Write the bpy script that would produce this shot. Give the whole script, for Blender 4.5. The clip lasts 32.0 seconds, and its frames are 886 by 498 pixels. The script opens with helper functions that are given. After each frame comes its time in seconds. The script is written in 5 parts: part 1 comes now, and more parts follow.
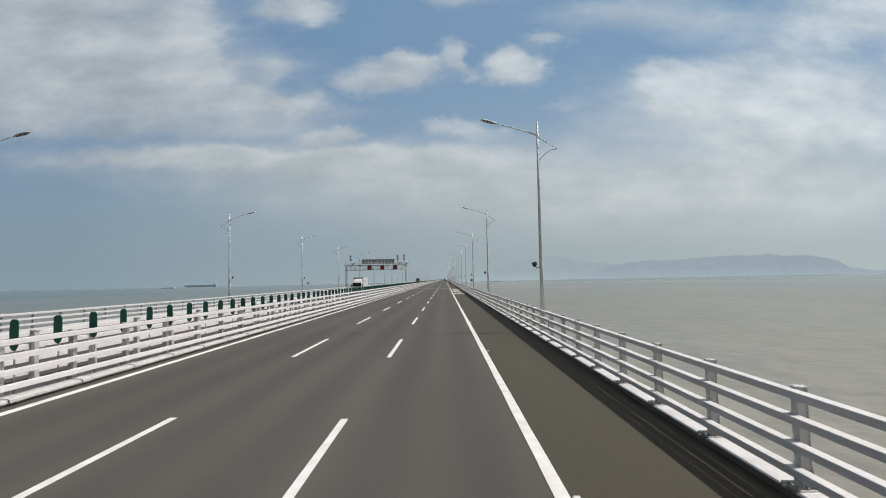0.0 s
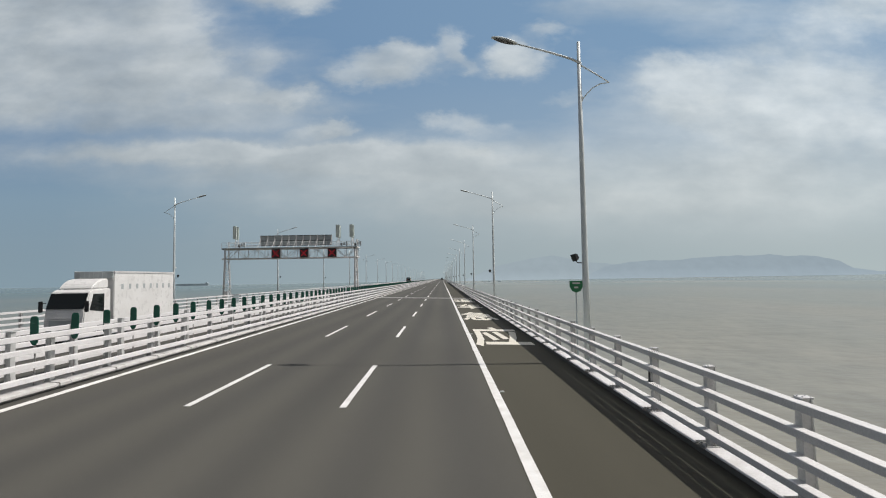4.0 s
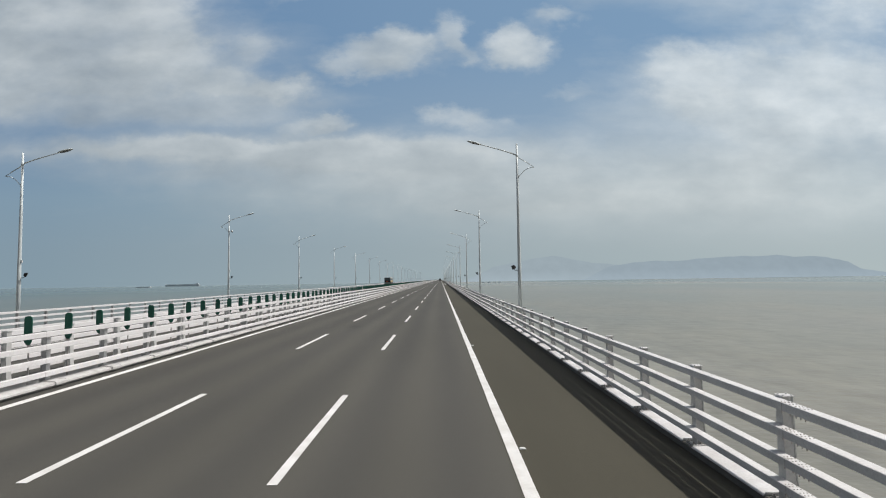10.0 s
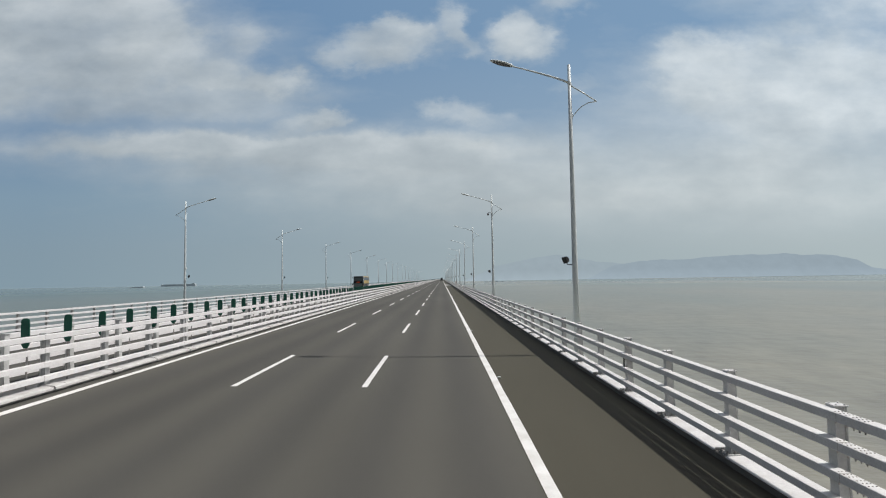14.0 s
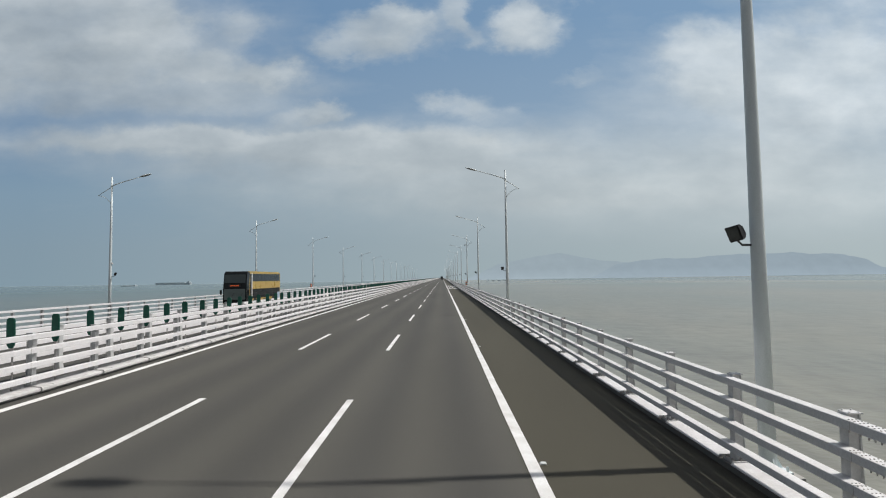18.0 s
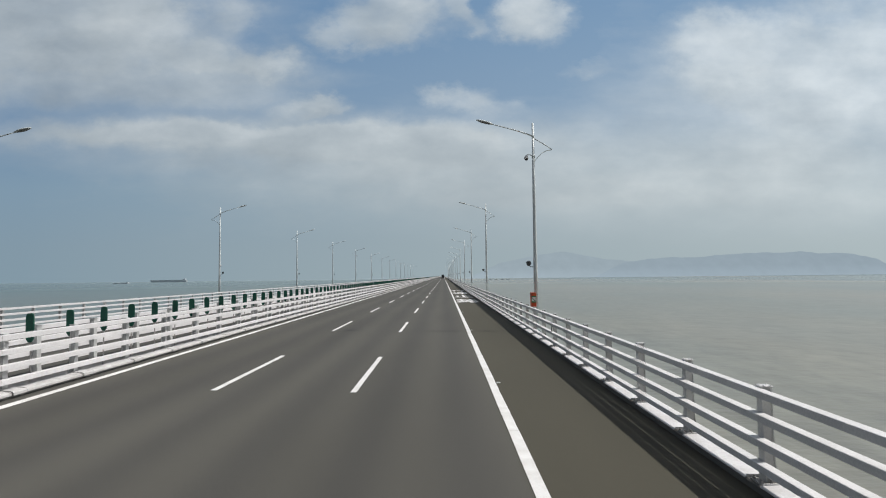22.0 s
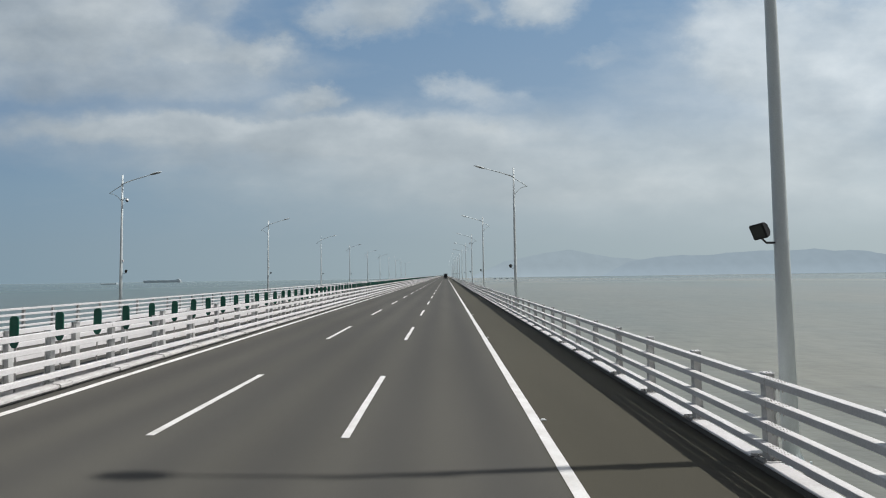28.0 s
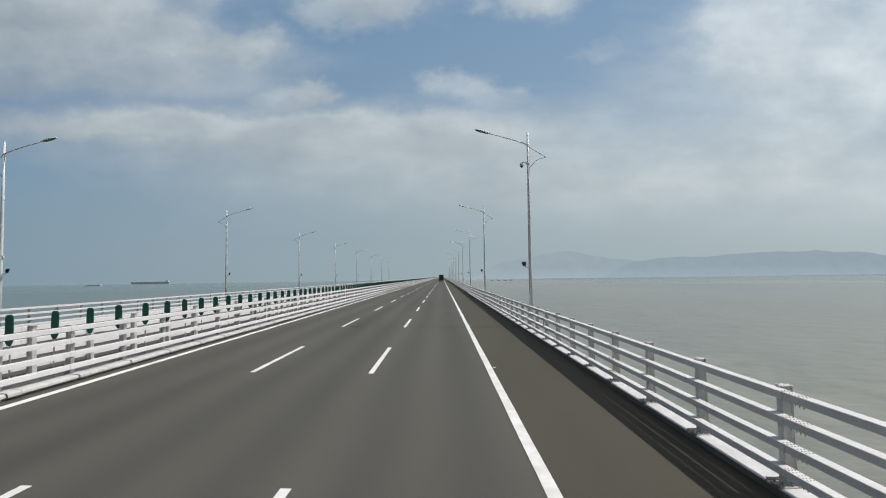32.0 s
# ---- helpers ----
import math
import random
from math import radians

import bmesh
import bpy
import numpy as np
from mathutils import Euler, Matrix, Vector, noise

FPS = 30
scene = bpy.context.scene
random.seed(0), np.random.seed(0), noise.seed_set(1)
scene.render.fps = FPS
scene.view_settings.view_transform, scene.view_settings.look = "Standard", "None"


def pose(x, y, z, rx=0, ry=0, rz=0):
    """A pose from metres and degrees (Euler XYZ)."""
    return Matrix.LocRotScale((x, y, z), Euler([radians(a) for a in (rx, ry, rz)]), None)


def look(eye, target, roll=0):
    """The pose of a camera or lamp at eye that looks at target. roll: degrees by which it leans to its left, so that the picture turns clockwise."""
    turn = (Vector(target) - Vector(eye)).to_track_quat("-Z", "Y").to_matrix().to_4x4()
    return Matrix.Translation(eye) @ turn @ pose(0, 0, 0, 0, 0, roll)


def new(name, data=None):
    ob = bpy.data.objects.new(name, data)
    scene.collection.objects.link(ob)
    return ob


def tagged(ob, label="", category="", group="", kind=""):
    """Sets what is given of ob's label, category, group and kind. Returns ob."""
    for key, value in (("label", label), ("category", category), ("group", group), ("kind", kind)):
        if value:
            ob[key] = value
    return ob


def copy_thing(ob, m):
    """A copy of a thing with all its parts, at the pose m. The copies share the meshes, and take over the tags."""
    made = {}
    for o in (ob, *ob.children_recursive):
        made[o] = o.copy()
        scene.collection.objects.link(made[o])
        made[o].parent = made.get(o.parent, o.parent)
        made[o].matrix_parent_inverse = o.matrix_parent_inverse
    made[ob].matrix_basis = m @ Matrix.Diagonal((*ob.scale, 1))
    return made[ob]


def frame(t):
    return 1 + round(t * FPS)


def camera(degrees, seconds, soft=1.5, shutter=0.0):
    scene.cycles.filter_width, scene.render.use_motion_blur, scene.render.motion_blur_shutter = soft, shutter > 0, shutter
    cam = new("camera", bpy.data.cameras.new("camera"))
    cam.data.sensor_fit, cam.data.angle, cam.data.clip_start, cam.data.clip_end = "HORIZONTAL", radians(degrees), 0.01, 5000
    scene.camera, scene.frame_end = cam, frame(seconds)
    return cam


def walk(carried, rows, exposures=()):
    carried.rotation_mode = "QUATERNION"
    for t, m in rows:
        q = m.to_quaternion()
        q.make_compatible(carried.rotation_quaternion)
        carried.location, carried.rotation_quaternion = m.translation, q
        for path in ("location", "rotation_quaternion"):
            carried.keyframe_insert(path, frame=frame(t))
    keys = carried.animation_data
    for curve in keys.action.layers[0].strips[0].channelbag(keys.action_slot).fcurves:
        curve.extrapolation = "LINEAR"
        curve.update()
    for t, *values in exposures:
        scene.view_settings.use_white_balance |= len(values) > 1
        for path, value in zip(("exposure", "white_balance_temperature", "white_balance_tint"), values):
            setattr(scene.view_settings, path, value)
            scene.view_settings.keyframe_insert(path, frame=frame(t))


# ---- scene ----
# A straight sea bridge runs along +y. z = 0 is the deck under the camera; both carriageways fall 2.5 % away from the median.
cam = camera(80.93, 32.0, soft=1.1)
ROWS = [
    (0.0, -0.031, -0.000, 3.076, 93.317, 1.122, 0.209),
    (0.5, -0.026, 10.443, 3.065, 93.306, 1.174, -0.015),
    (1.0, -0.002, 20.860, 3.080, 93.311, 1.202, -0.229),
    (1.5, 0.080, 31.272, 3.106, 93.244, 0.971, -0.294),
    (2.0, 0.162, 41.623, 3.133, 93.237, 0.993, -0.388),
    (2.5, 0.186, 51.843, 3.134, 93.662, 0.802, -0.603),
    (3.0, 0.199, 62.082, 3.125, 93.181, 0.884, -0.191),
    (3.5, 0.176, 72.422, 3.123, 93.211, 0.904, -0.141),
    (4.0, 0.154, 82.827, 3.121, 93.242, 0.925, -0.092),
    (4.5, 0.131, 93.263, 3.119, 93.273, 0.946, -0.042),
    (5.0, 0.110, 103.696, 3.117, 93.304, 0.966, 0.008),
    (5.5, 0.088, 114.088, 3.115, 93.335, 0.987, 0.058),
    (6.0, 0.057, 124.407, 3.124, 93.370, 0.879, 0.024),
    (6.5, 0.109, 134.575, 3.146, 93.245, 1.045, -0.072),
    (7.0, 0.208, 144.767, 3.144, 93.311, 0.909, -0.350),
    (7.5, 0.271, 155.104, 3.130, 93.284, 0.930, -0.467),
    (8.0, 0.307, 165.576, 3.122, 93.312, 0.931, -0.550),
    (8.5, 0.339, 176.110, 3.108, 93.242, 1.008, -0.433),
    (9.0, 0.385, 186.645, 3.112, 93.358, 0.846, -0.244),
    (9.5, 0.342, 197.123, 3.119, 93.338, 0.750, -0.239),
    (10.0, 0.296, 207.510, 3.110, 93.324, 0.849, -0.267),
    (10.5, 0.249, 217.628, 3.104, 93.279, 0.972, -0.234),
    (11.0, 0.190, 227.662, 3.105, 93.298, 1.159, -0.164),
    (11.5, 0.130, 238.208, 3.114, 93.239, 1.251, -0.122),
    (12.0, 0.101, 248.751, 3.131, 93.261, 1.161, -0.213),
    (12.5, 0.080, 259.128, 3.139, 93.223, 0.959, -0.123),
    (13.0, 0.064, 269.529, 3.137, 93.235, 0.687, -0.084),
    (13.5, 0.025, 279.945, 3.108, 93.112, 0.875, -0.101),
    (14.0, -0.009, 290.403, 3.136, 93.257, 0.945, -0.124),
    (14.5, -0.020, 300.843, 3.146, 93.137, 0.704, 0.022),
    (15.0, -0.013, 311.190, 3.143, 93.116, 0.744, 0.004),
    (15.5, -0.007, 321.479, 3.141, 93.094, 0.783, -0.014),
    (16.0, -0.001, 331.744, 3.140, 93.073, 0.823, -0.033),
    (16.5, 0.005, 342.018, 3.139, 93.051, 0.862, -0.051),
    (17.0, 0.035, 352.336, 3.134, 93.138, 0.826, -0.122),
    (17.5, 0.069, 362.724, 3.140, 93.125, 0.774, -0.078),
    (18.0, 0.098, 373.131, 3.145, 93.117, 0.839, -0.087),
    (18.5, 0.113, 383.508, 3.132, 93.058, 0.950, 0.013),
    (19.0, 0.093, 393.824, 3.124, 93.061, 0.811, 0.015),
    (19.5, 0.093, 404.057, 3.145, 93.027, 0.679, 0.104),
    (20.0, 0.109, 414.419, 3.171, 93.009, 0.531, -0.126),
    (20.5, 0.144, 424.898, 3.167, 92.984, 0.461, -0.220),
    (21.0, 0.162, 435.395, 3.157, 92.976, 0.511, -0.102),
    (21.5, 0.165, 445.906, 3.159, 93.019, 0.691, -0.101),
    (22.0, 0.165, 456.400, 3.159, 92.947, 0.609, 0.057),
    (22.5, 0.155, 466.842, 3.163, 92.967, 0.711, 0.016),
    (23.0, 0.151, 477.188, 3.163, 92.873, 0.741, 0.047),
    (23.5, 0.189, 487.398, 3.162, 93.013, 0.430, -0.080),
    (24.0, 0.186, 497.504, 3.127, 92.781, 0.756, 0.046),
    (24.5, 0.229, 507.761, 3.132, 92.875, 0.757, -0.036),
    (25.0, 0.148, 518.157, 3.129, 92.878, 0.789, 0.008),
    (25.5, 0.068, 528.630, 3.127, 92.880, 0.821, 0.052),
    (26.0, -0.012, 539.119, 3.124, 92.883, 0.852, 0.095),
    (26.5, -0.093, 549.566, 3.121, 92.885, 0.884, 0.139),
    (27.0, -0.173, 559.909, 3.132, 92.920, 0.760, 0.176),
    (27.5, -0.236, 570.183, 3.141, 93.010, 0.710, 0.215),
    (28.0, -0.320, 580.428, 3.141, 92.866, 0.790, 0.296),
    (28.5, -0.291, 590.737, 3.146, 92.885, 0.879, 0.115),
    (29.0, -0.221, 601.161, 3.132, 92.825, 0.761, -0.034),
    (29.5, -0.144, 611.620, 3.128, 92.982, 0.706, -0.106),
    (30.0, -0.092, 622.068, 3.117, 92.955, 0.691, -0.132),
    (30.5, -0.052, 632.508, 3.113, 93.005, 0.489, -0.023),
    (31.0, -0.012, 642.952, 3.106, 93.016, 0.542, -0.095),
    (31.5, 0.012, 653.404, 3.097, 93.007, 0.642, -0.105),
    (32.0, 0.011, 663.873, 3.098, 93.039, 0.740, -0.108),
]
walk(cam, [(t, pose(x, y, z, rx, ry, rz)) for t, x, y, z, rx, ry, rz in ROWS],
     [(0.0, 0.03, 6680, 10.4), (12.0, 0.02, 6600, 10.0), (21.0, 0.0, 6530, 9.8), (32.0, 0.0, 6500, 9.6)])

# ---- light ----
SUN = Vector((7.85, 1.03, 12.14)).normalized()
world = bpy.data.worlds.new("sky")
scene.world = world
world.use_nodes = True
wn = world.node_tree
SKY_STRENGTH, SKY_SATURATION = 0.062, 0.52      # thin cloud takes the blue out of the light


def sky_texture(tree):
    n = tree.nodes.new("ShaderNodeTexSky")
    n.sky_type = 'NISHITA'
    n.sun_disc = False
    n.sun_elevation = math.asin(SUN.z)
    n.sun_rotation = math.atan2(SUN.x, SUN.y)
    n.air_density, n.dust_density, n.ozone_density = 1.0, 3.0, 1.0
    return n


wn.nodes["Background"].inputs["Strength"].default_value = SKY_STRENGTH
haze = wn.nodes.new("ShaderNodeHueSaturation")
haze.inputs["Saturation"].default_value = SKY_SATURATION
wn.links.new(sky_texture(wn).outputs[0], haze.inputs["Color"])
wn.links.new(haze.outputs[0], wn.nodes["Background"].inputs["Color"])
lamp = bpy.data.lights.new("sun", 'SUN')
lamp.energy, lamp.angle, lamp.color = 3.5, radians(1.1), (1.0, 0.965, 0.925)
new("sun", lamp).matrix_world = look(SUN * 900, (0, 0, 0))

# ---- plan ----
MED = -11.37            # middle of the median
PITCH = 34.948          # lamp to lamp
LAMP0 = 32.84           # first lamp ahead of the start
BAY = PITCH / 14        # post to post
RAIL0 = LAMP0 - 0.27    # first rail post
KERB_R, KERB_L = 4.81, -10.53
Y0, Y1, YEND = -107.4, LAMP0 + 20 * PITCH, 2400.0
SEA = -22.0


def deck(x):
    """Height of the road surface."""
    return 0.284 - 0.025 * abs(x - MED)


def mirror(x):
    return 2 * MED - x


# ---- mesh helpers ----
def link(name, bm, material, parent=None, label="", smooth=False):
    me = bpy.data.meshes.new(name)
    bmesh.ops.recalc_face_normals(bm, faces=bm.faces)
    if smooth:
        for f in bm.faces:
            f.smooth = True
    bm.to_mesh(me)
    bm.free()
    me.materials.append(material)
    ob = new(name, me)
    if parent:
        ob.parent = parent
    if label:
        ob["label"] = label
    return ob


def part(name, bm, material, parent, label="", smooth=False):
    return link(name, bm, material, parent, label, smooth)


def again(ob, parent, x=0.0, y=0.0, z=0.0):
    """The same piece once more, at an offset under parent."""
    o = ob.copy()
    scene.collection.objects.link(o)
    o.parent = parent
    o.location = (x, y, z)
    return o


def thing(name, label, category, group="", kind="", at=(0, 0, 0)):
    ob = new(name)
    ob.location = at
    ob.empty_display_size = 0.2
    return tagged(ob, label, category, group, kind)


def box(bm, x0, x1, y0, y1, z0, z1, bevel=0.0):
    b = bmesh.new() if bevel else bm
    v = [b.verts.new((x, y, z)) for x in (x0, x1) for y in (y0, y1) for z in (z0, z1)]
    for q in ((0, 1, 3, 2), (4, 6, 7, 5), (0, 4, 5, 1), (2, 3, 7, 6), (0, 2, 6, 4), (1, 5, 7, 3)):
        b.faces.new([v[i] for i in q])
    if bevel:
        bmesh.ops.bevel(b, geom=b.edges[:], offset=bevel, segments=2, affect='EDGES')
        me = bpy.data.meshes.new("tmp")
        b.to_mesh(me)
        bm.from_mesh(me)
        bpy.data.meshes.remove(me)
        b.free()
    return bm


def prism(bm, profile, y0, y1, axis="y"):
    """A closed outline of (x, z), drawn out along y (or of (y, z), along x)."""
    def at(p, s):
        return (p[0], s, p[1]) if axis == "y" else (s, p[0], p[1])
    a = [bm.verts.new(at(p, y0)) for p in profile]
    b = [bm.verts.new(at(p, y1)) for p in profile]
    n = len(a)
    for i in range(n):
        bm.faces.new((a[i], a[(i + 1) % n], b[(i + 1) % n], b[i]))
    bm.faces.new(a)
    bm.faces.new(b[::-1])
    return bm


def rounded(cx, cz, w, h, c):
    x0, x1, z0, z1 = cx - w / 2, cx + w / 2, cz - h / 2, cz + h / 2
    return [(x0 + c, z0), (x1 - c, z0), (x1, z0 + c), (x1, z1 - c), (x1 - c, z1), (x0 + c, z1), (x0, z1 - c), (x0, z0 + c)]


def tube(bm, points, radii, sides=8):
    pts = [Vector(p) for p in points]
    if not hasattr(radii, "__len__"):
        radii = [radii] * len(pts)
    rings = []
    for i, p in enumerate(pts):
        d = (pts[min(i + 1, len(pts) - 1)] - pts[max(i - 1, 0)]).normalized()
        side = d.cross(Vector((0, 1, 0) if abs(d.y) < 0.9 else (1, 0, 0))).normalized()
        up = side.cross(d)
        rings.append([bm.verts.new(p + radii[i] * (math.cos(a) * side + math.sin(a) * up))
                      for a in [2 * math.pi * k / sides for k in range(sides)]])
    for r, s in zip(rings, rings[1:]):
        for k in range(sides):
            bm.faces.new((r[k], r[(k + 1) % sides], s[(k + 1) % sides], s[k]))
    bm.faces.new(rings[0][::-1])
    bm.faces.new(rings[-1])
    return bm


def wheel_disc(bm, x0, x1, y, z, r, sides=24, r2=None):
    tube(bm, [(x0, y, z), (x0 + (x1 - x0) * 0.15, y, z), (x1 - (x1 - x0) * 0.15, y, z), (x1, y, z)],
         [r * 0.93 if r2 is None else r2, r, r, r * 0.93 if r2 is None else r2], sides)
    return bm


# ---- materials ----
class Mat:
    """A node material with a Principled shader."""
    def __init__(self, name, color, rough=0.5, metal=0.0, spec=0.5):
        self.m = bpy.data.materials.new(name)
        self.m.use_nodes = True
        self.t = self.m.node_tree
        self.b = self.t.nodes["Principled BSDF"]
        self.b.inputs["Base Color"].default_value = (*color, 1)
        self.b.inputs["Roughness"].default_value = rough
        self.b.inputs["Metallic"].default_value = metal
        self.b.inputs["Specular IOR Level"].default_value = spec
        self.color = color

    def node(self, kind, **values):
        n = self.t.nodes.new(kind)
        for k, v in values.items():
            n.inputs[k.replace("_", " ")].default_value = v
        return n

    def join(self, a, b):
        self.t.links.new(a, b)

    def noise(self, scale, detail=4.0, stretch=(1, 1, 1), rough=0.55):
        g = self.t.nodes.new("ShaderNodeNewGeometry")
        m = self.node("ShaderNodeVectorMath")
        m.operation = 'MULTIPLY'
        m.inputs[1].default_value = stretch
        self.join(g.outputs["Position"], m.inputs[0])
        n = self.node("ShaderNodeTexNoise", Scale=scale, Detail=detail, Roughness=rough)
        self.join(m.outputs[0], n.inputs["Vector"])
        return n.outputs["Fac"]

    def ramp(self, fac, stops):
        r = self.t.nodes.new("ShaderNodeValToRGB")
        e = r.color_ramp.elements
        while len(e) < len(stops):
            e.new(0.5)
        for el, (p, c) in zip(e, stops):
            el.position = p
            el.color = (*c, 1) if len(c) == 3 else c
        self.join(fac, r.inputs["Fac"])
        return r.outputs["Color"]

    def math(self, op, a, b=0.0, c=None):
        n = self.t.nodes.new("ShaderNodeMath")
        n.operation = op
        for i, v in enumerate((a, b, c)):
            if v is None:
                continue
            if isinstance(v, (int, float)):
                n.inputs[i].default_value = v
            else:
                self.join(v, n.inputs[i])
        return n.outputs[0]

    def mix(self, fac, a, b, mode='MIX'):
        n = self.t.nodes.new("ShaderNodeMix")
        n.data_type, n.blend_type = 'RGBA', mode
        for i, v in ((0, fac), (6, a), (7, b)):
            if isinstance(v, (int, float)):
                n.inputs[i].default_value = v
            elif isinstance(v, tuple):
                n.inputs[i].default_value = (*v, 1)
            else:
                self.join(v, n.inputs[i])
        return n.outputs[2]

    def bump(self, height, strength, distance):
        n = self.node("ShaderNodeBump", Strength=strength, Distance=distance)
        self.join(height, n.inputs["Height"])
        self.join(n.outputs[0], self.b.inputs["Normal"])

    def base(self, c):
        self.join(c, self.b.inputs["Base Color"])
        return self


def worn(name, color, rough, dirt, amount=0.5, scale=1.2, metal=0.0, grain=60.0, bump=0.15, streak=(1, 1, 1)):
    """A coated or plain surface with broad stains and a fine grain."""
    k = Mat(name, color, rough, metal)
    stain = k.ramp(k.noise(scale, 5, streak), [(0.38, (0, 0, 0)), (0.75, (amount,) * 3)])
    fine = k.ramp(k.noise(grain, 3), [(0.3, (0.9,) * 3), (0.7, (1.06,) * 3)])
    c = k.mix(stain, color, dirt)
    k.base(k.mix(1.0, c, fine, 'MULTIPLY'))
    k.bump(k.noise(grain, 4), bump, 0.004)
    rr = k.math('MULTIPLY_ADD', k.noise(scale * 3, 3), 0.3, max(rough - 0.15, 0.02))
    k.join(rr, k.b.inputs["Roughness"])
    return k.m


def asphalt():
    k = Mat("asphalt", (0.08, 0.077, 0.07), 0.85, spec=0.3)
    g = k.t.nodes.new("ShaderNodeNewGeometry")
    s = k.t.nodes.new("ShaderNodeSeparateXYZ")
    k.join(g.outputs["Position"], s.inputs[0])
    # the hard shoulder carries no wheels and stays browner
    edge = k.math('ADD', s.outputs["X"], k.math('MULTIPLY', k.noise(0.7, 3), 0.12))
    shoulder = k.ramp(k.math('MULTIPLY_ADD', edge, 2.0, -2.6), [(0.3, (0, 0, 0)), (0.7, (1, 1, 1))])
    c = k.mix(shoulder, (0.0855, 0.083, 0.0725), (0.0655, 0.06, 0.0385))
    # polished wheel paths, two in each lane
    w = k.math('SINE', k.math('MULTIPLY_ADD', s.outputs["X"], 2 * math.pi / 1.875, -0.27))
    w = k.math('MULTIPLY', w, k.math('SUBTRACT', 1.0, shoulder))
    w = k.math('MULTIPLY_ADD', w, 0.5, 0.5)
    c = k.mix(k.math('MULTIPLY', w, 0.62), c, (0.0605, 0.0595, 0.0555))
    broad = k.ramp(k.noise(0.35, 5, (1.0, 0.12, 1.0)), [(0.3, (0.88,) * 3), (0.72, (1.12,) * 3)])
    c = k.mix(1.0, c, broad, 'MULTIPLY')
    grit = k.ramp(k.noise(90, 2), [(0.25, (0.72,) * 3), (0.75, (1.3,) * 3)])
    c = k.mix(1.0, c, grit, 'MULTIPLY')
    k.base(c)
    k.bump(k.noise(110, 3), 0.5, 0.006)
    return k.m


def water():
    k = Mat("silty_sea_water", (0.2, 0.19, 0.16), 0.32, spec=0.5)
    plume = k.noise(0.0011, 5, (1.0, 0.35, 1.0), 0.6)
    g = k.t.nodes.new("ShaderNodeNewGeometry")
    s = k.t.nodes.new("ShaderNodeSeparateXYZ")
    k.join(g.outputs["Position"], s.inputs[0])
    # silt lies thicker on the side of the river mouth and thins out further along
    side = k.math('ADD', k.math('MULTIPLY', k.math('TANH', k.math('MULTIPLY', s.outputs["X"], 0.004)), 0.1), plume)
    along = k.math('TANH', k.math('MULTIPLY_ADD', s.outputs["Y"], -0.0016, 0.85))
    side = k.math('MULTIPLY_ADD', along, 0.1, side)
    # clearer, greener water out in the channels on both sides
    out = k.math('TANH', k.math('MULTIPLY', k.math('ABSOLUTE', s.outputs["X"]), 0.0012))
    side = k.math('ADD', side, k.math('MULTIPLY_ADD', out, -0.2, 0.035))
    c = k.ramp(side, [(0.3, (0.105, 0.142, 0.132)), (0.5, (0.19, 0.19, 0.155)), (0.7, (0.275, 0.243, 0.195))])
    chop = k.ramp(k.noise(0.06, 6, (1.0, 0.35, 1.0), 0.65), [(0.3, (0.87,) * 3), (0.7, (1.11,) * 3)])
    c = k.mix(1.0, c, chop, 'MULTIPLY')
    streak = k.ramp(k.noise(0.2, 5, (1.0, 0.5, 1.0), 0.6), [(0.3, (0.77,) * 3), (0.5, (1.0,) * 3), (0.72, (1.19,) * 3)])
    c = k.mix(1.0, c, streak, 'MULTIPLY')
    silt = k.ramp(k.noise(0.012, 5, (1.0, 0.6, 1.0), 0.6), [(0.35, (0.97, 0.97, 0.98)), (0.65, (1.07, 1.02, 0.97))])
    k.base(k.mix(1.0, c, silt, 'MULTIPLY'))
    wave = k.math('ADD', k.noise(0.1, 4, (0.6, 1.0, 1.0), 0.55), k.math('MULTIPLY', k.noise(0.5, 2), 0.12))
    k.bump(wave, 0.25, 1.2)
    # single waves melt into an even roughness further out
    v = k.node("ShaderNodeVectorMath")
    v.operation = 'DISTANCE'
    v.inputs[1].default_value = (0, 400, SEA)
    k.join(g.outputs["Position"], v.inputs[0])
    near = k.math('EXPONENT', k.math('MULTIPLY', v.outputs["Value"], -0.0011))
    for n in k.t.nodes:
        if n.bl_idname == "ShaderNodeBump":
            k.join(k.math('MULTIPLY', near, 0.55), n.inputs["Strength"])
    k.join(k.math('MULTIPLY_ADD', near, 0.1, 0.26), k.b.inputs["Roughness"])
    return k.m


ASPHALT = asphalt()
WATER = water()
PAINT = worn("white_road_paint", (0.8, 0.8, 0.79), 0.6, (0.45, 0.43, 0.39), 0.55, 1.8, grain=45, bump=0.3)
CREAM = worn("cream_road_paint", (0.76, 0.73, 0.64), 0.6, (0.5, 0.47, 0.4), 0.45, 1.5, grain=45, bump=0.3)
STEEL = worn("white_coated_steel", (0.71, 0.71, 0.71), 0.55, (0.52, 0.515, 0.505), 0.5, 1.6, grain=30, bump=0.06)
# the rail coat a step whiter, for all rails but the shoulder's
WHITERSTEEL = worn("whiter_coated_steel", (0.77, 0.765, 0.77), 0.5, (0.6, 0.59, 0.59), 0.4, 1.6, grain=30, bump=0.06)
POLE = worn("grey_white_coated_pole", (0.66, 0.73, 0.745), 0.45, (0.54, 0.6, 0.62), 0.3, 0.8, bump=0.0, streak=(1, 1, 0.2))
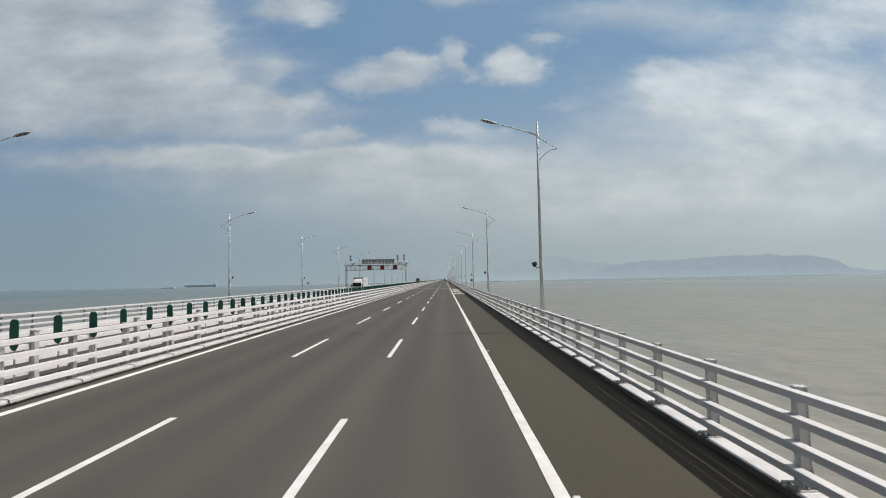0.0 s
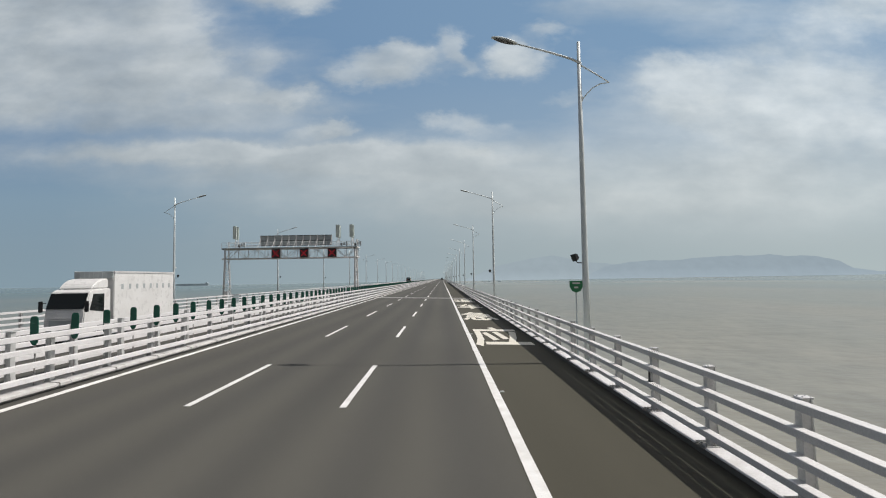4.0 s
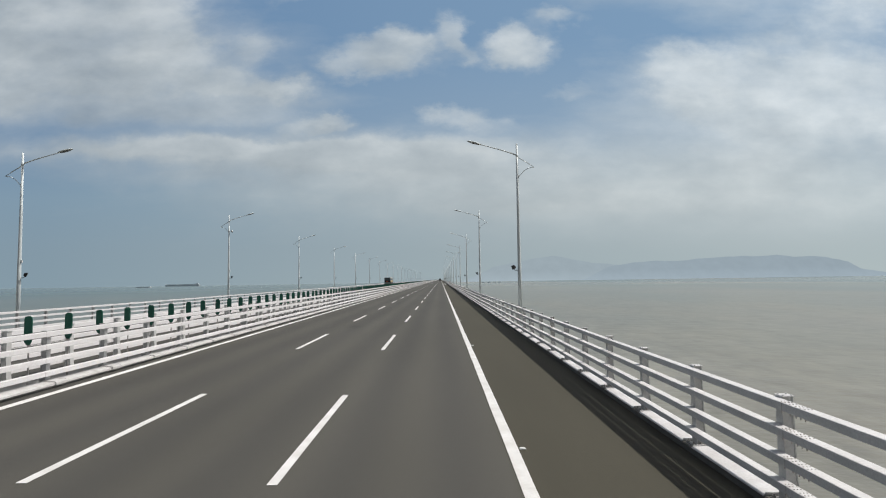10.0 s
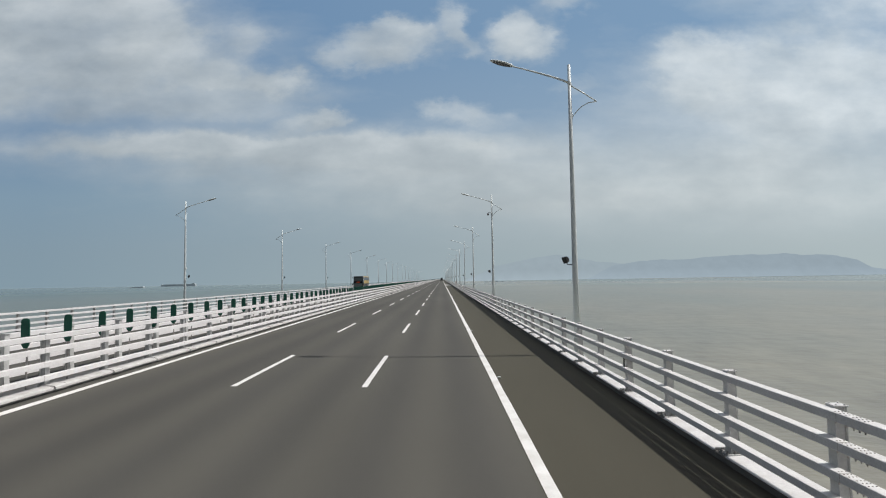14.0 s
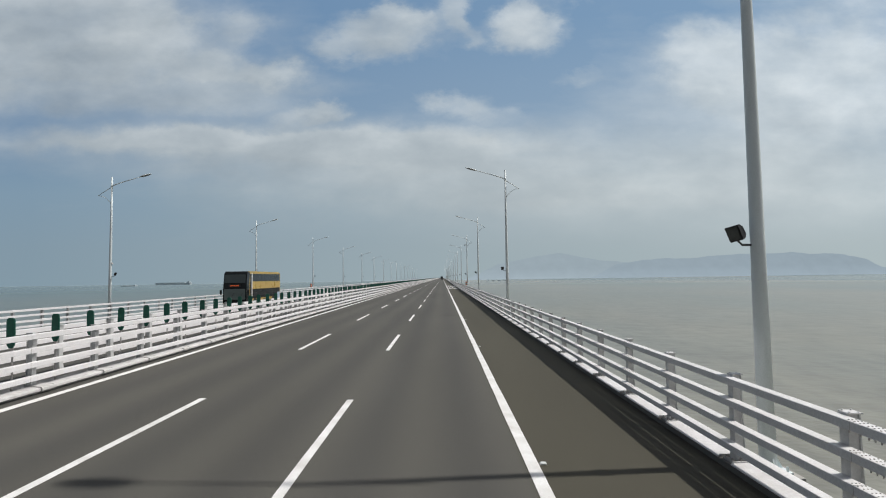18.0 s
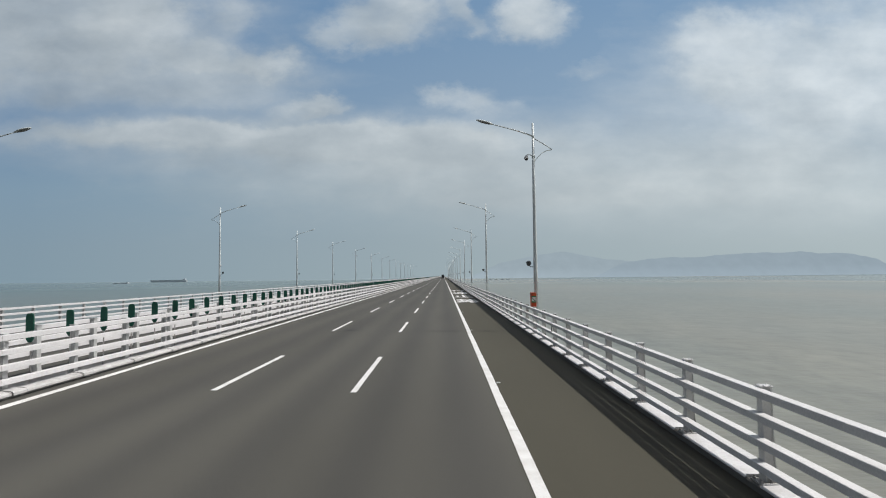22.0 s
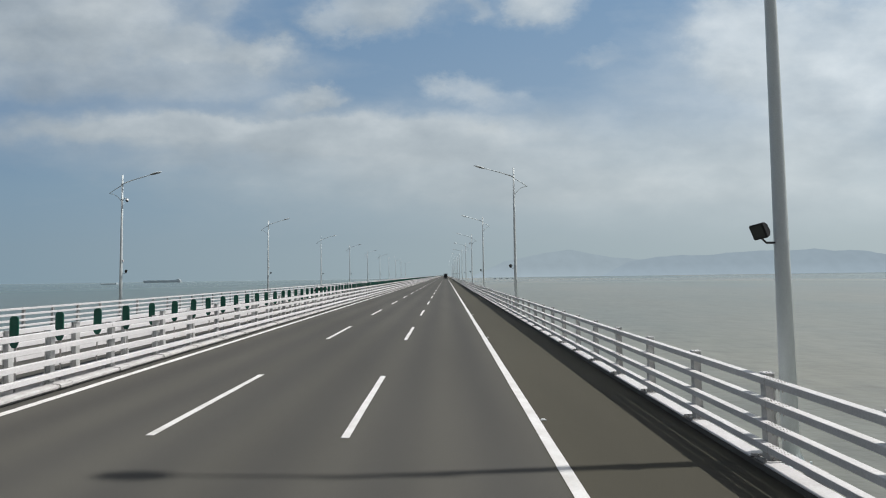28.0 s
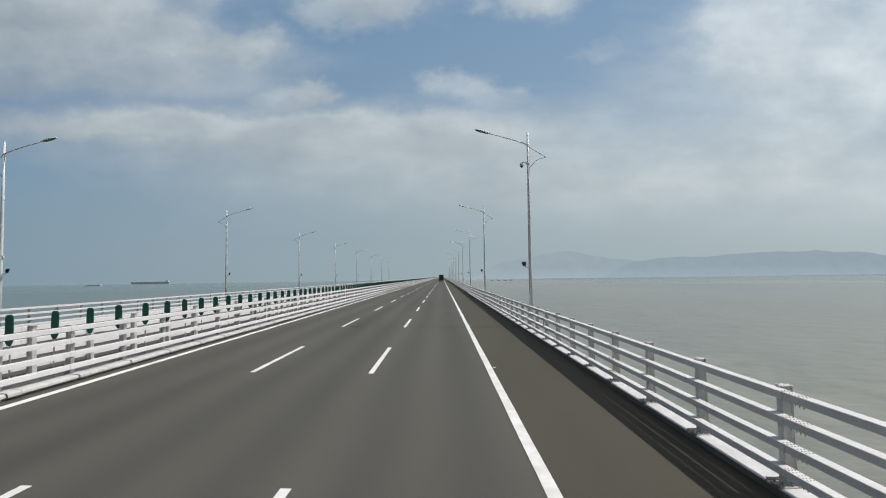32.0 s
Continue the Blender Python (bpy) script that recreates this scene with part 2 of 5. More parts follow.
# posts are a darker grey than the rails they carry
POST = worn("grey_post_steel", (0.56, 0.57, 0.565), 0.5, (0.33, 0.33, 0.32), 0.6, 1.8, grain=30, bump=0.08, streak=(1, 1, 0.4))
AERIAL = worn("greenish_white_plastic", (0.62, 0.69, 0.65), 0.5, (0.5, 0.56, 0.52), 0.4, 1.0)
PLATE = worn("galvanised_cover_plate", (0.67, 0.67, 0.675), 0.5, (0.42, 0.4, 0.38), 0.5, 2.5, grain=25, bump=0.2)
GREYPLATE = worn("weathered_cover_plate", (0.56, 0.555, 0.55), 0.6, (0.34, 0.33, 0.31), 0.6, 3.0, grain=25, bump=0.25)
CONCRETE = worn("grey_concrete", (0.4, 0.39, 0.37), 0.85, (0.24, 0.23, 0.21), 0.6, 0.6, grain=35, bump=0.4)
GREEN = worn("dark_green_plastic", (0.004, 0.098, 0.062), 0.6, (0.012, 0.08, 0.055), 0.4, 2.0, bump=0.05)
DARK = worn("dark_metal", (0.03, 0.032, 0.035), 0.5, (0.06, 0.06, 0.06), 0.4, 3.0, bump=0.05)
LENS = Mat("lamp_glass", (0.5, 0.52, 0.52), 0.12, 0.0, 0.6).m
FLOODGLASS = Mat("dark_lamp_glass", (0.05, 0.058, 0.055), 0.15, 0.0, 0.6).m
LED = worn("lamp_underside", (0.1, 0.105, 0.11), 0.35, (0.16, 0.16, 0.16), 0.3, 5.0)
BOLT = worn("bolt_steel", (0.5, 0.49, 0.48), 0.5, (0.3, 0.22, 0.18), 0.5, 8.0, metal=0.4)
# edge kerbs, much darker than the concrete of the median strip
DARKCON = worn("dark_kerb_concrete", (0.13, 0.125, 0.115), 0.85, (0.07, 0.068, 0.062), 0.6, 1.2, grain=35, bump=0.4)
JOINT = worn("joint_steel", (0.36, 0.355, 0.345), 0.55, (0.22, 0.2, 0.18), 0.5, 1.4, metal=0.2, grain=40, bump=0.25)
JOINTCON = worn("pale_joint_concrete", (0.33, 0.325, 0.31), 0.8, (0.22, 0.21, 0.2), 0.5, 1.1, grain=40, bump=0.3)
ORANGE = worn("orange_red_paint", (0.6, 0.06, 0.018), 0.5, (0.42, 0.2, 0.05), 0.5, 4.0, bump=0.1)
SIGNGREEN = worn("green_sign_film", (0.02, 0.2, 0.08), 0.45, (0.05, 0.2, 0.1), 0.3, 6.0)
SIGNWHITE = worn("white_sign_film", (0.7, 0.72, 0.7), 0.45, (0.5, 0.5, 0.48), 0.3, 6.0)
BACKGREY = worn("grey_sheet_metal", (0.44, 0.48, 0.49), 0.5, (0.25, 0.26, 0.27), 0.4, 1.0, metal=0.1)
BLACK = worn("black_housing", (0.012, 0.013, 0.014), 0.5, (0.03, 0.03, 0.03), 0.3, 2.0)
RUBBER = worn("tyre_rubber", (0.02, 0.02, 0.02), 0.85, (0.05, 0.045, 0.04), 0.5, 4.0, bump=0.3)
# lower windscreen: reflections and the pale interior are put into the glass colour
PALEGLASS = Mat("windscreen_painted_reflection", (0.17, 0.21, 0.2), 0.1, 0.0, 0.4).m
PALEBLUE = worn("pale_blue_film", (0.35, 0.45, 0.55), 0.4, (0.25, 0.33, 0.4), 0.4, 2.0)
# upper windscreen: a weaker painted reflection lifts the dark glass
SHEENGLASS = Mat("windscreen_painted_sheen", (0.06, 0.078, 0.078), 0.08, 0.0, 0.45).m
GLASS = Mat("dark_vehicle_glass", (0.01, 0.013, 0.013), 0.06, 0.0, 0.35).m
BODYWHITE = worn("white_vehicle_paint", (0.78, 0.78, 0.77), 0.3, (0.55, 0.54, 0.52), 0.35, 1.2, bump=0.02)
YELLOW = worn("golden_yellow_paint", (0.45, 0.31, 0.075), 0.3, (0.38, 0.25, 0.06), 0.3, 0.5, bump=0.02)
REDLED = Mat("red_led", (0.3, 0.01, 0.015), 0.5)
REDLED.b.inputs["Emission Color"].default_value = (1.0, 0.03, 0.06, 1)
REDLED.b.inputs["Emission Strength"].default_value = 0.3
REDLED = REDLED.m
ORANGELED = Mat("orange_led", (0.4, 0.06, 0.02), 0.5)
ORANGELED.b.inputs["Emission Color"].default_value = (1.0, 0.16, 0.04, 1)
ORANGELED.b.inputs["Emission Strength"].default_value = 0.5
ORANGELED = ORANGELED.m
# distance haze is put into the pale blue-grey hull colour
HULL = worn("hazy_ship_hull", (0.46, 0.51, 0.54), 0.8, (0.41, 0.46, 0.49), 0.4, 0.02, grain=1.0)


# ---- sky and distance ----
# the clouds, each as (across, up, half width, half height, weight)
LEFT_BANK = [
    (-0.929, 0.621, 0.322, 0.196, 1.0), (-0.632, 0.596, 0.1, 0.145, 0.85), (-0.979, 0.474, 0.187, 0.123, 0.95), (-0.596, 0.48, 0.146, 0.071, 0.9),
    (-0.758, 0.434, 0.301, 0.04, 0.75), (-0.443, 0.427, 0.065, 0.034, 0.8), (-0.337, 0.406, 0.078, 0.027, 0.75), (-0.373, 0.688, 0.102, 0.052, 0.9),
    (-0.307, 0.664, 0.056, 0.033, 0.6), (-0.399, 0.494, 0.043, 0.042, 0.5), (-0.988, 0.867, 0.394, 0.198, 0.95),
]
PUFFS = [
    (-0.119, 0.487, 0.113, 0.045, 0.9), (-0.067, 0.518, 0.06, 0.03, 0.8), (-0.184, 0.454, 0.059, 0.031, 0.55), (0.033, 0.529, 0.029, 0.047, 0.75),
    (0.068, 0.48, 0.027, 0.022, 0.55), (0.179, 0.486, 0.069, 0.048, 0.9), (0.168, 0.519, 0.045, 0.036, 0.7), (0.267, 0.569, 0.065, 0.024, 0.6),
    (-0.229, 0.326, 0.063, 0.021, 0.9), (-0.285, 0.316, 0.05, 0.017, 0.5), (0.034, 0.339, 0.064, 0.022, 0.6), (-0.01, 0.356, 0.037, 0.016, 0.5),
    (0.099, 0.316, 0.066, 0.016, 0.45), (0.288, 0.39, 0.05, 0.014, 0.35), (0.088, 0.263, 0.037, 0.015, 0.7), (0.032, 0.717, 0.086, 0.038, 0.5),
    (-0.171, 0.784, 0.132, 0.052, 0.5),
]
RIGHT_BANK = [
    (0.785, 0.408, 0.255, 0.109, 0.85), (0.523, 0.453, 0.104, 0.054, 0.85), (0.573, 0.383, 0.114, 0.054, 0.9), (0.66, 0.317, 0.124, 0.064, 0.85),
    (0.9, 0.326, 0.174, 0.102, 0.7), (0.866, 0.549, 0.16, 0.057, 0.5), (1.006, 0.64, 0.192, 0.072, 0.7), (1.145, 0.786, 0.288, 0.122, 0.8),
    (0.542, 0.764, 0.23, 0.059, 0.55), (1.208, 0.467, 0.155, 0.275, 0.95), (0.665, 0.223, 0.145, 0.053, 0.6),
]
VEILS = [
    (-0.424, 0.275, 0.408, 0.023, 0.85), (-0.298, 0.238, 0.367, 0.037, 0.6), (-0.029, 0.258, 0.16, 0.032, 0.6), (-0.198, 0.178, 0.361, 0.057, 0.5),
    (0.08, 0.197, 0.314, 0.072, 0.42), (-0.457, 0.34, 0.202, 0.017, 0.3), (0.562, 0.187, 0.503, 0.104, 0.62), (0.792, 0.12, 0.379, 0.112, 0.5),
    (0.461, 0.322, 0.137, 0.087, 0.3), (0.41, 0.104, 0.474, 0.073, 0.35), (-0.706, 0.498, 0.348, 0.152, 0.4), (-0.098, 0.249, 0.252, 0.015, 0.55),
    (-0.328, 0.276, 0.186, 0.015, 0.6), (-0.634, 0.287, 0.24, 0.02, 0.5), (0.371, 0.488, 0.079, 0.116, 0.2), (0.437, 0.652, 0.167, 0.047, 0.45),
    (0.652, 0.614, 0.151, 0.071, 0.4), (-0.704, 0.371, 0.359, 0.035, 0.38), (-0.383, 0.376, 0.121, 0.044, 0.45), (-0.602, 0.366, 0.219, 0.04, 0.35),
]
BRIGHT = [
    (-0.587, 0.656, 0.078, 0.092, 0.6), (-0.524, 0.486, 0.053, 0.029, 0.7), (-0.886, 0.568, 0.22, 0.034, 0.35), (0.18, 0.505, 0.053, 0.033, 0.8),
    (-0.06, 0.523, 0.054, 0.02, 0.6), (0.536, 0.452, 0.078, 0.039, 0.8), (0.588, 0.39, 0.064, 0.033, 0.6), (0.857, 0.476, 0.104, 0.081, 0.6),
    (0.981, 0.571, 0.108, 0.105, 0.5), (-0.322, 0.675, 0.057, 0.037, 0.6), (-0.229, 0.334, 0.05, 0.013, 0.5), (-0.311, 0.407, 0.045, 0.015, 0.5),
    (-0.351, 0.287, 0.199, 0.011, 0.3), (0.715, 0.387, 0.076, 0.06, 0.4),
]
GREY = [
    (-0.972, 0.537, 0.163, 0.023, 0.5), (-0.842, 0.662, 0.156, 0.036, 0.5), (-0.693, 0.436, 0.17, 0.028, 0.6), (-0.936, 0.419, 0.157, 0.031, 0.6),
    (-0.119, 0.453, 0.092, 0.022, 0.5), (0.183, 0.453, 0.065, 0.019, 0.5), (-0.531, 0.235, 0.368, 0.026, 0.5), (0.737, 0.274, 0.184, 0.069, 0.35),
    (-0.576, 0.367, 0.256, 0.026, 0.5), (-0.175, 0.228, 0.317, 0.018, 0.35), (-0.241, 0.31, 0.063, 0.011, 0.5),
]


def sky_backdrop():
    """A cloud deck about a kilometre up that sinks into the haze far ahead."""
    us = [-1.6 + 3.2 * i / 60 for i in range(61)]
    vs = [-0.02 + 0.86 * (j / 70) ** 1.15 for j in range(71)]
    bm = bmesh.new()
    grid = []
    for v in vs:
        d = (4500.0 ** -3 + (1030.0 / max(v, 0.001)) ** -3) ** (-1 / 3)
        grid.append([bm.verts.new((u * d, 393 + d, 3 + v * d)) for u in us])
    for r, s in zip(grid, grid[1:]):
        for i in range(len(us) - 1):
            bm.faces.new((r[i], r[i + 1], s[i + 1], s[i]))
    k = Mat("cloudy_sky", (0, 0, 0))
    t = k.t
    t.nodes.remove(k.b)
    g = t.nodes.new("ShaderNodeNewGeometry")
    s = t.nodes.new("ShaderNodeSeparateXYZ")
    k.join(g.outputs["Position"], s.inputs[0])
    depth = k.math('SUBTRACT', s.outputs["Y"], 393.0)
    u = k.math('DIVIDE', s.outputs["X"], depth)
    v = k.math('DIVIDE', k.math('SUBTRACT', s.outputs["Z"], 3.0), depth)

    def field(scale, sx, sy, detail, rough, seed):
        c = t.nodes.new("ShaderNodeCombineXYZ")
        k.join(k.math('MULTIPLY', u, sx), c.inputs[0])
        k.join(k.math('MULTIPLY', v, sy), c.inputs[1])
        c.inputs[2].default_value = seed
        n = k.node("ShaderNodeTexNoise", Scale=scale, Detail=detail, Roughness=rough)
        k.join(c.outputs[0], n.inputs["Vector"])
        return n.outputs["Fac"]

    def moved(a, b):
        """The place on the sheet, pushed about by the lumps of the clouds."""
        c = t.nodes.new("ShaderNodeCombineXYZ")
        k.join(k.math('ADD', u, k.math('MULTIPLY_ADD', field(11, 1, 1.5, 9, 0.6, 1.3), a, -a / 2)), c.inputs[0])
        k.join(k.math('ADD', v, k.math('MULTIPLY_ADD', field(11, 1, 1.5, 9, 0.6, 7.7), b, -b / 2)), c.inputs[1])
        return c.outputs[0]

    def heaps(clouds, place, hard):
        """How much of the sky these clouds fill, 0 to 1."""
        clear = None
        for cu, cv, ru, rv, gain in clouds:
            m = t.nodes.new("ShaderNodeVectorMath")
            m.operation = 'MULTIPLY_ADD'
            k.join(place, m.inputs[0])
            m.inputs[1].default_value = (1 / ru, 1 / rv, 0)
            m.inputs[2].default_value = (-cu / ru, -cv / rv, 0)
            d = t.nodes.new("ShaderNodeVectorMath")
            d.operation = 'DOT_PRODUCT'
            k.join(m.outputs[0], d.inputs[0])
            k.join(m.outputs[0], d.inputs[1])
            q = d.outputs["Value"]
            if hard:
                q = k.math('POWER', q, 1.5)
            e = k.math('MULTIPLY_ADD', k.math('POWER', 0.45, q), -gain, 1.0)
            clear = e if clear is None else k.math('MULTIPLY', clear, e)
        return k.math('SUBTRACT', 1.0, clear)
    lumpy = moved(0.12, 0.085)
    loose = moved(0.2, 0.06)
    fine = field(13, 1, 1.5, 9, 0.6, 3.1)
    broad = field(4.5, 1, 2.2, 7, 0.55, 5.4)
    streaks = field(3.0, 1, 4.5, 7, 0.55, 9.2)
    banks = heaps(LEFT_BANK + RIGHT_BANK, lumpy, True)
    banks = k.math('ADD', banks, k.math('MULTIPLY_ADD', fine, 0.5, -0.27))
    banks = k.math('ADD', banks, k.math('MULTIPLY_ADD', broad, 0.55, -0.29))
    banks = k.ramp(k.math('MULTIPLY', banks, 0.9), [(0.05, (0.0,) * 3), (0.34, (0.24,) * 3), (0.66, (0.7,) * 3), (0.98, (0.9,) * 3)])
    puffs = heaps(PUFFS, lumpy, True)
    puffs = k.math('ADD', puffs, k.math('MULTIPLY_ADD', fine, 0.6, -0.31))
    puffs = k.math('ADD', puffs, k.math('MULTIPLY_ADD', broad, 0.4, -0.21))
    puffs = k.ramp(puffs, [(0.1, (0.0,) * 3), (0.35, (0.2,) * 3), (0.62, (0.58,) * 3), (1.0, (0.86,) * 3)])
    puffs = k.math('MAXIMUM', puffs, banks)
    veils = heaps(VEILS, loose, False)
    veils = k.math('ADD', veils, k.math('MULTIPLY_ADD', streaks, 0.55, -0.29))
    veils = k.ramp(veils, [(0.08, (0.0,) * 3), (0.4, (0.36,) * 3), (0.8, (0.88,) * 3)])
    veils = k.math('MULTIPLY', veils, k.ramp(v, [(0.03, (0.0,) * 3), (0.14, (1, 1, 1))]))
    cover = k.math('SUBTRACT', 1.0, k.math('MULTIPLY', k.math('SUBTRACT', 1.0, puffs), k.math('SUBTRACT', 1.0, veils)))
    # blue above, milky haze towards the sea
    air = k.ramp(k.math('MULTIPLY_ADD', v, 1.6, 0.02), [(0.0, (0.345, 0.415, 0.44)), (0.12, (0.34, 0.41, 0.445)), (0.3, (0.32, 0.41, 0.475)),
                                 (0.5, (0.245, 0.35, 0.475)), (0.85, (0.185, 0.3, 0.455))])
    warm = k.ramp(k.math('MULTIPLY_ADD', u, 0.5, 0.5), [(0.1, (0.66, 0.765, 0.865)), (0.5, (0.94, 0.97, 0.99)), (0.9, (1.2, 1.18, 1.15))])
    air = k.mix(1.0, air, warm, 'MULTIPLY')
    # thick parts and undersides are grey, edges towards the sun white
    body = field(6, 1, 1.8, 8, 0.55, 11.0)
    tone = k.math('ADD', body, k.math('MULTIPLY', heaps(BRIGHT, lumpy, False), 0.26))
    tone = k.math('SUBTRACT', tone, k.math('MULTIPLY', heaps(GREY, loose, False), 0.2))
    lit = k.ramp(tone, [(0.22, (0.4, 0.44, 0.475)), (0.48, (0.535, 0.57, 0.595)), (0.78, (0.725, 0.745, 0.755))])
    lit = k.mix(k.ramp(v, [(0.05, (0.75,) * 3), (0.3, (0, 0, 0))]), lit, (0.44, 0.47, 0.475))
    lit = k.mix(1.0, lit, k.ramp(k.math('MULTIPLY_ADD', u, 0.5, 0.5), [(0.15, (0.79, 0.835, 0.86)), (0.55, (0.93, 0.975, 0.995)), (0.9, (1.1, 1.15, 1.17))]), 'MULTIPLY')
    color = k.mix(cover, air, lit)
    # the deck is thin: the open sky behind it and the sun shine through
    c = t.nodes.new("ShaderNodeCombineXYZ")
    k.join(u, c.inputs[0])
    c.inputs[1].default_value = 1.0
    k.join(v, c.inputs[2])
    n = t.nodes.new("ShaderNodeVectorMath")
    n.operation = 'NORMALIZE'
    k.join(c.outputs[0], n.inputs[0])
    behind = sky_texture(t)
    k.join(n.outputs[0], behind.inputs["Vector"])
    grey = k.node("ShaderNodeHueSaturation", Saturation=SKY_SATURATION, Value=SKY_STRENGTH)
    k.join(behind.outputs[0], grey.inputs["Color"])
    own = t.nodes.new("ShaderNodeVectorMath")
    own.operation = 'SUBTRACT'
    k.join(color, own.inputs[0])
    k.join(grey.outputs[0], own.inputs[1])
    e = k.node("ShaderNodeEmission", Strength=1.0)
    k.join(own.outputs[0], e.inputs["Color"])
    add = t.nodes.new("ShaderNodeAddShader")
    k.join(e.outputs[0], add.inputs[0])
    k.join(t.nodes.new("ShaderNodeBsdfTransparent").outputs[0], add.inputs[1])
    k.join(add.outputs[0], t.nodes["Material Output"].inputs["Surface"])
    ob = link("backdrop", bm, k.m, smooth=True)
    tagged(ob, "pale blue sky with drifting white and grey clouds", "sky", kind="structure")


sky_backdrop()


def hills(name, depth, tops, color, label, rough):
    """A long ridge across the bay; tops: across, height."""
    bm = bmesh.new()
    n = 150
    rows = []
    for j, (dy, f) in enumerate(((-160, 0.0), (-90, 0.55), (-30, 0.93), (0, 1.0), (60, 0.6), (120, 0.0))):
        row = []
        for i in range(n + 1):
            u = tops[0][0] + (tops[-1][0] - tops[0][0]) * i / n
            h = float(np.interp(u, [p[0] for p in tops], [p[1] for p in tops]))
            h = h * (1 + rough * noise.fractal(Vector((u * 30, j * 0.5, depth)), 0.9, 2.1, 5)) + 12 * rough * noise.noise(Vector((u * 90, j, 2)))
            row.append(bm.verts.new((u * depth, 393 + depth + dy + 14 * noise.noise(Vector((u * 40, j, 5))), SEA + max(h, 0) * f * depth / 921)))
        rows.append(row)
    for r, s in zip(rows, rows[1:]):
        for i in range(n):
            bm.faces.new((r[i], r[i + 1], s[i + 1], s[i]))
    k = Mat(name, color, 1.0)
    # haze is painted in: slopes glow flat blue-grey, paler towards the foot
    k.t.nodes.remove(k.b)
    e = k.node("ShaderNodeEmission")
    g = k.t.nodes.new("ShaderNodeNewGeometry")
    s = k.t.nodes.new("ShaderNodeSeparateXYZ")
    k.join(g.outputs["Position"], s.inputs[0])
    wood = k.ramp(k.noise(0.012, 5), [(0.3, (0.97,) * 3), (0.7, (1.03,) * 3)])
    painted_haze = k.ramp(k.math('MULTIPLY_ADD', s.outputs["Z"], 0.006, 0.12), [(0.0, tuple(1.12 * c for c in color)), (0.5, color), (1.0, color)])
    k.join(k.mix(1.0, painted_haze, wood, 'MULTIPLY'), e.inputs["Color"])
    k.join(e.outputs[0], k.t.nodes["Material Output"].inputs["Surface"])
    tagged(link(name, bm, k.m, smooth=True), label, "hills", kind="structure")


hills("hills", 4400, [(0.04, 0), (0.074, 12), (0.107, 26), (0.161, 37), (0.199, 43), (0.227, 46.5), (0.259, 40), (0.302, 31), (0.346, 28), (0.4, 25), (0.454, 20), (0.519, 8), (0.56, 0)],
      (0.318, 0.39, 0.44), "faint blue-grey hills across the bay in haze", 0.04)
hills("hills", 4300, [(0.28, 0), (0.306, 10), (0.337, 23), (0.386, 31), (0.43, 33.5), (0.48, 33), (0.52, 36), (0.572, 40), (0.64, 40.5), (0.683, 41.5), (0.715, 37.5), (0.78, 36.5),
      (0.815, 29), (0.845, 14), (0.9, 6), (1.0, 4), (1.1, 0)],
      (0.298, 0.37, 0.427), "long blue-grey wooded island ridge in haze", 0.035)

bm = bmesh.new()
xs = [-7500, -2500, -900, -300, -60, 60, 300, 900, 2500, 7500]
ys = [-4000, -900, -200, 200, 600, 1000, 1800, 3000, 4905]
grid = [[bm.verts.new((x, y, SEA)) for x in xs] for y in ys]
for r, s in zip(grid, grid[1:]):
    for i in range(len(xs) - 1):
        bm.faces.new((r[i], r[i + 1], s[i + 1], s[i]))
tagged(link("water", bm, WATER), "calm silty grey-brown sea with small waves", "sea", kind="structure")


# ---- the bridge ----
def lamp_y(k, far):
    """Where lamp k stands along the near or the far edge."""
    off = {0: -2.4, 13: 0.1, 16: -2.25, 17: -2.25}.get(k, 0.0)
    return LAMP0 + k * PITCH + off + (0.45 if far else -0.17)


def sheet(bm, xs, y0, y1, dz, thick):
    """A slab that follows the crossfall between the given x."""
    top = [(x, deck(x) + dz) for x in xs]
    prism(bm, top + [(x, z - thick) for x, z in reversed(top)], y0, y1)


bm = bmesh.new()
prism(bm, [(5.12, -0.16), (MED, 0.27 - 0.06), (mirror(5.12), -0.16), (mirror(5.12), -0.5), (mirror(2.0), -0.8), (mirror(-1.0), -4.2), (-1.0, -4.2), (2.0, -0.8), (5.12, -0.5)], Y0, YEND)
for k in range(-3, 46):
    for s in (0, 1):
        a, b = (5.0, 5.95) if s == 0 else (mirror(5.95), mirror(5.0))
        yk = lamp_y(k, s)
        box(bm, a, b, yk - 0.42, yk + 0.42, -0.46, deck(5.6) - 0.06)
girder = tagged(link("bridge_deck", bm, CONCRETE), "grey concrete and steel bridge girder over the sea", "bridge", kind="structure")
y = -73.0
bm = bmesh.new()
while y < YEND:
    box(bm, MED - 5.0, MED + 5.0, y - 1.6, y + 1.6, SEA - 1, -4.1, 0.3)
    y += 110.0
tagged(link("bridge_piers", bm, CONCRETE), "plain grey concrete piers standing in the sea", "bridge pier", kind="structure")

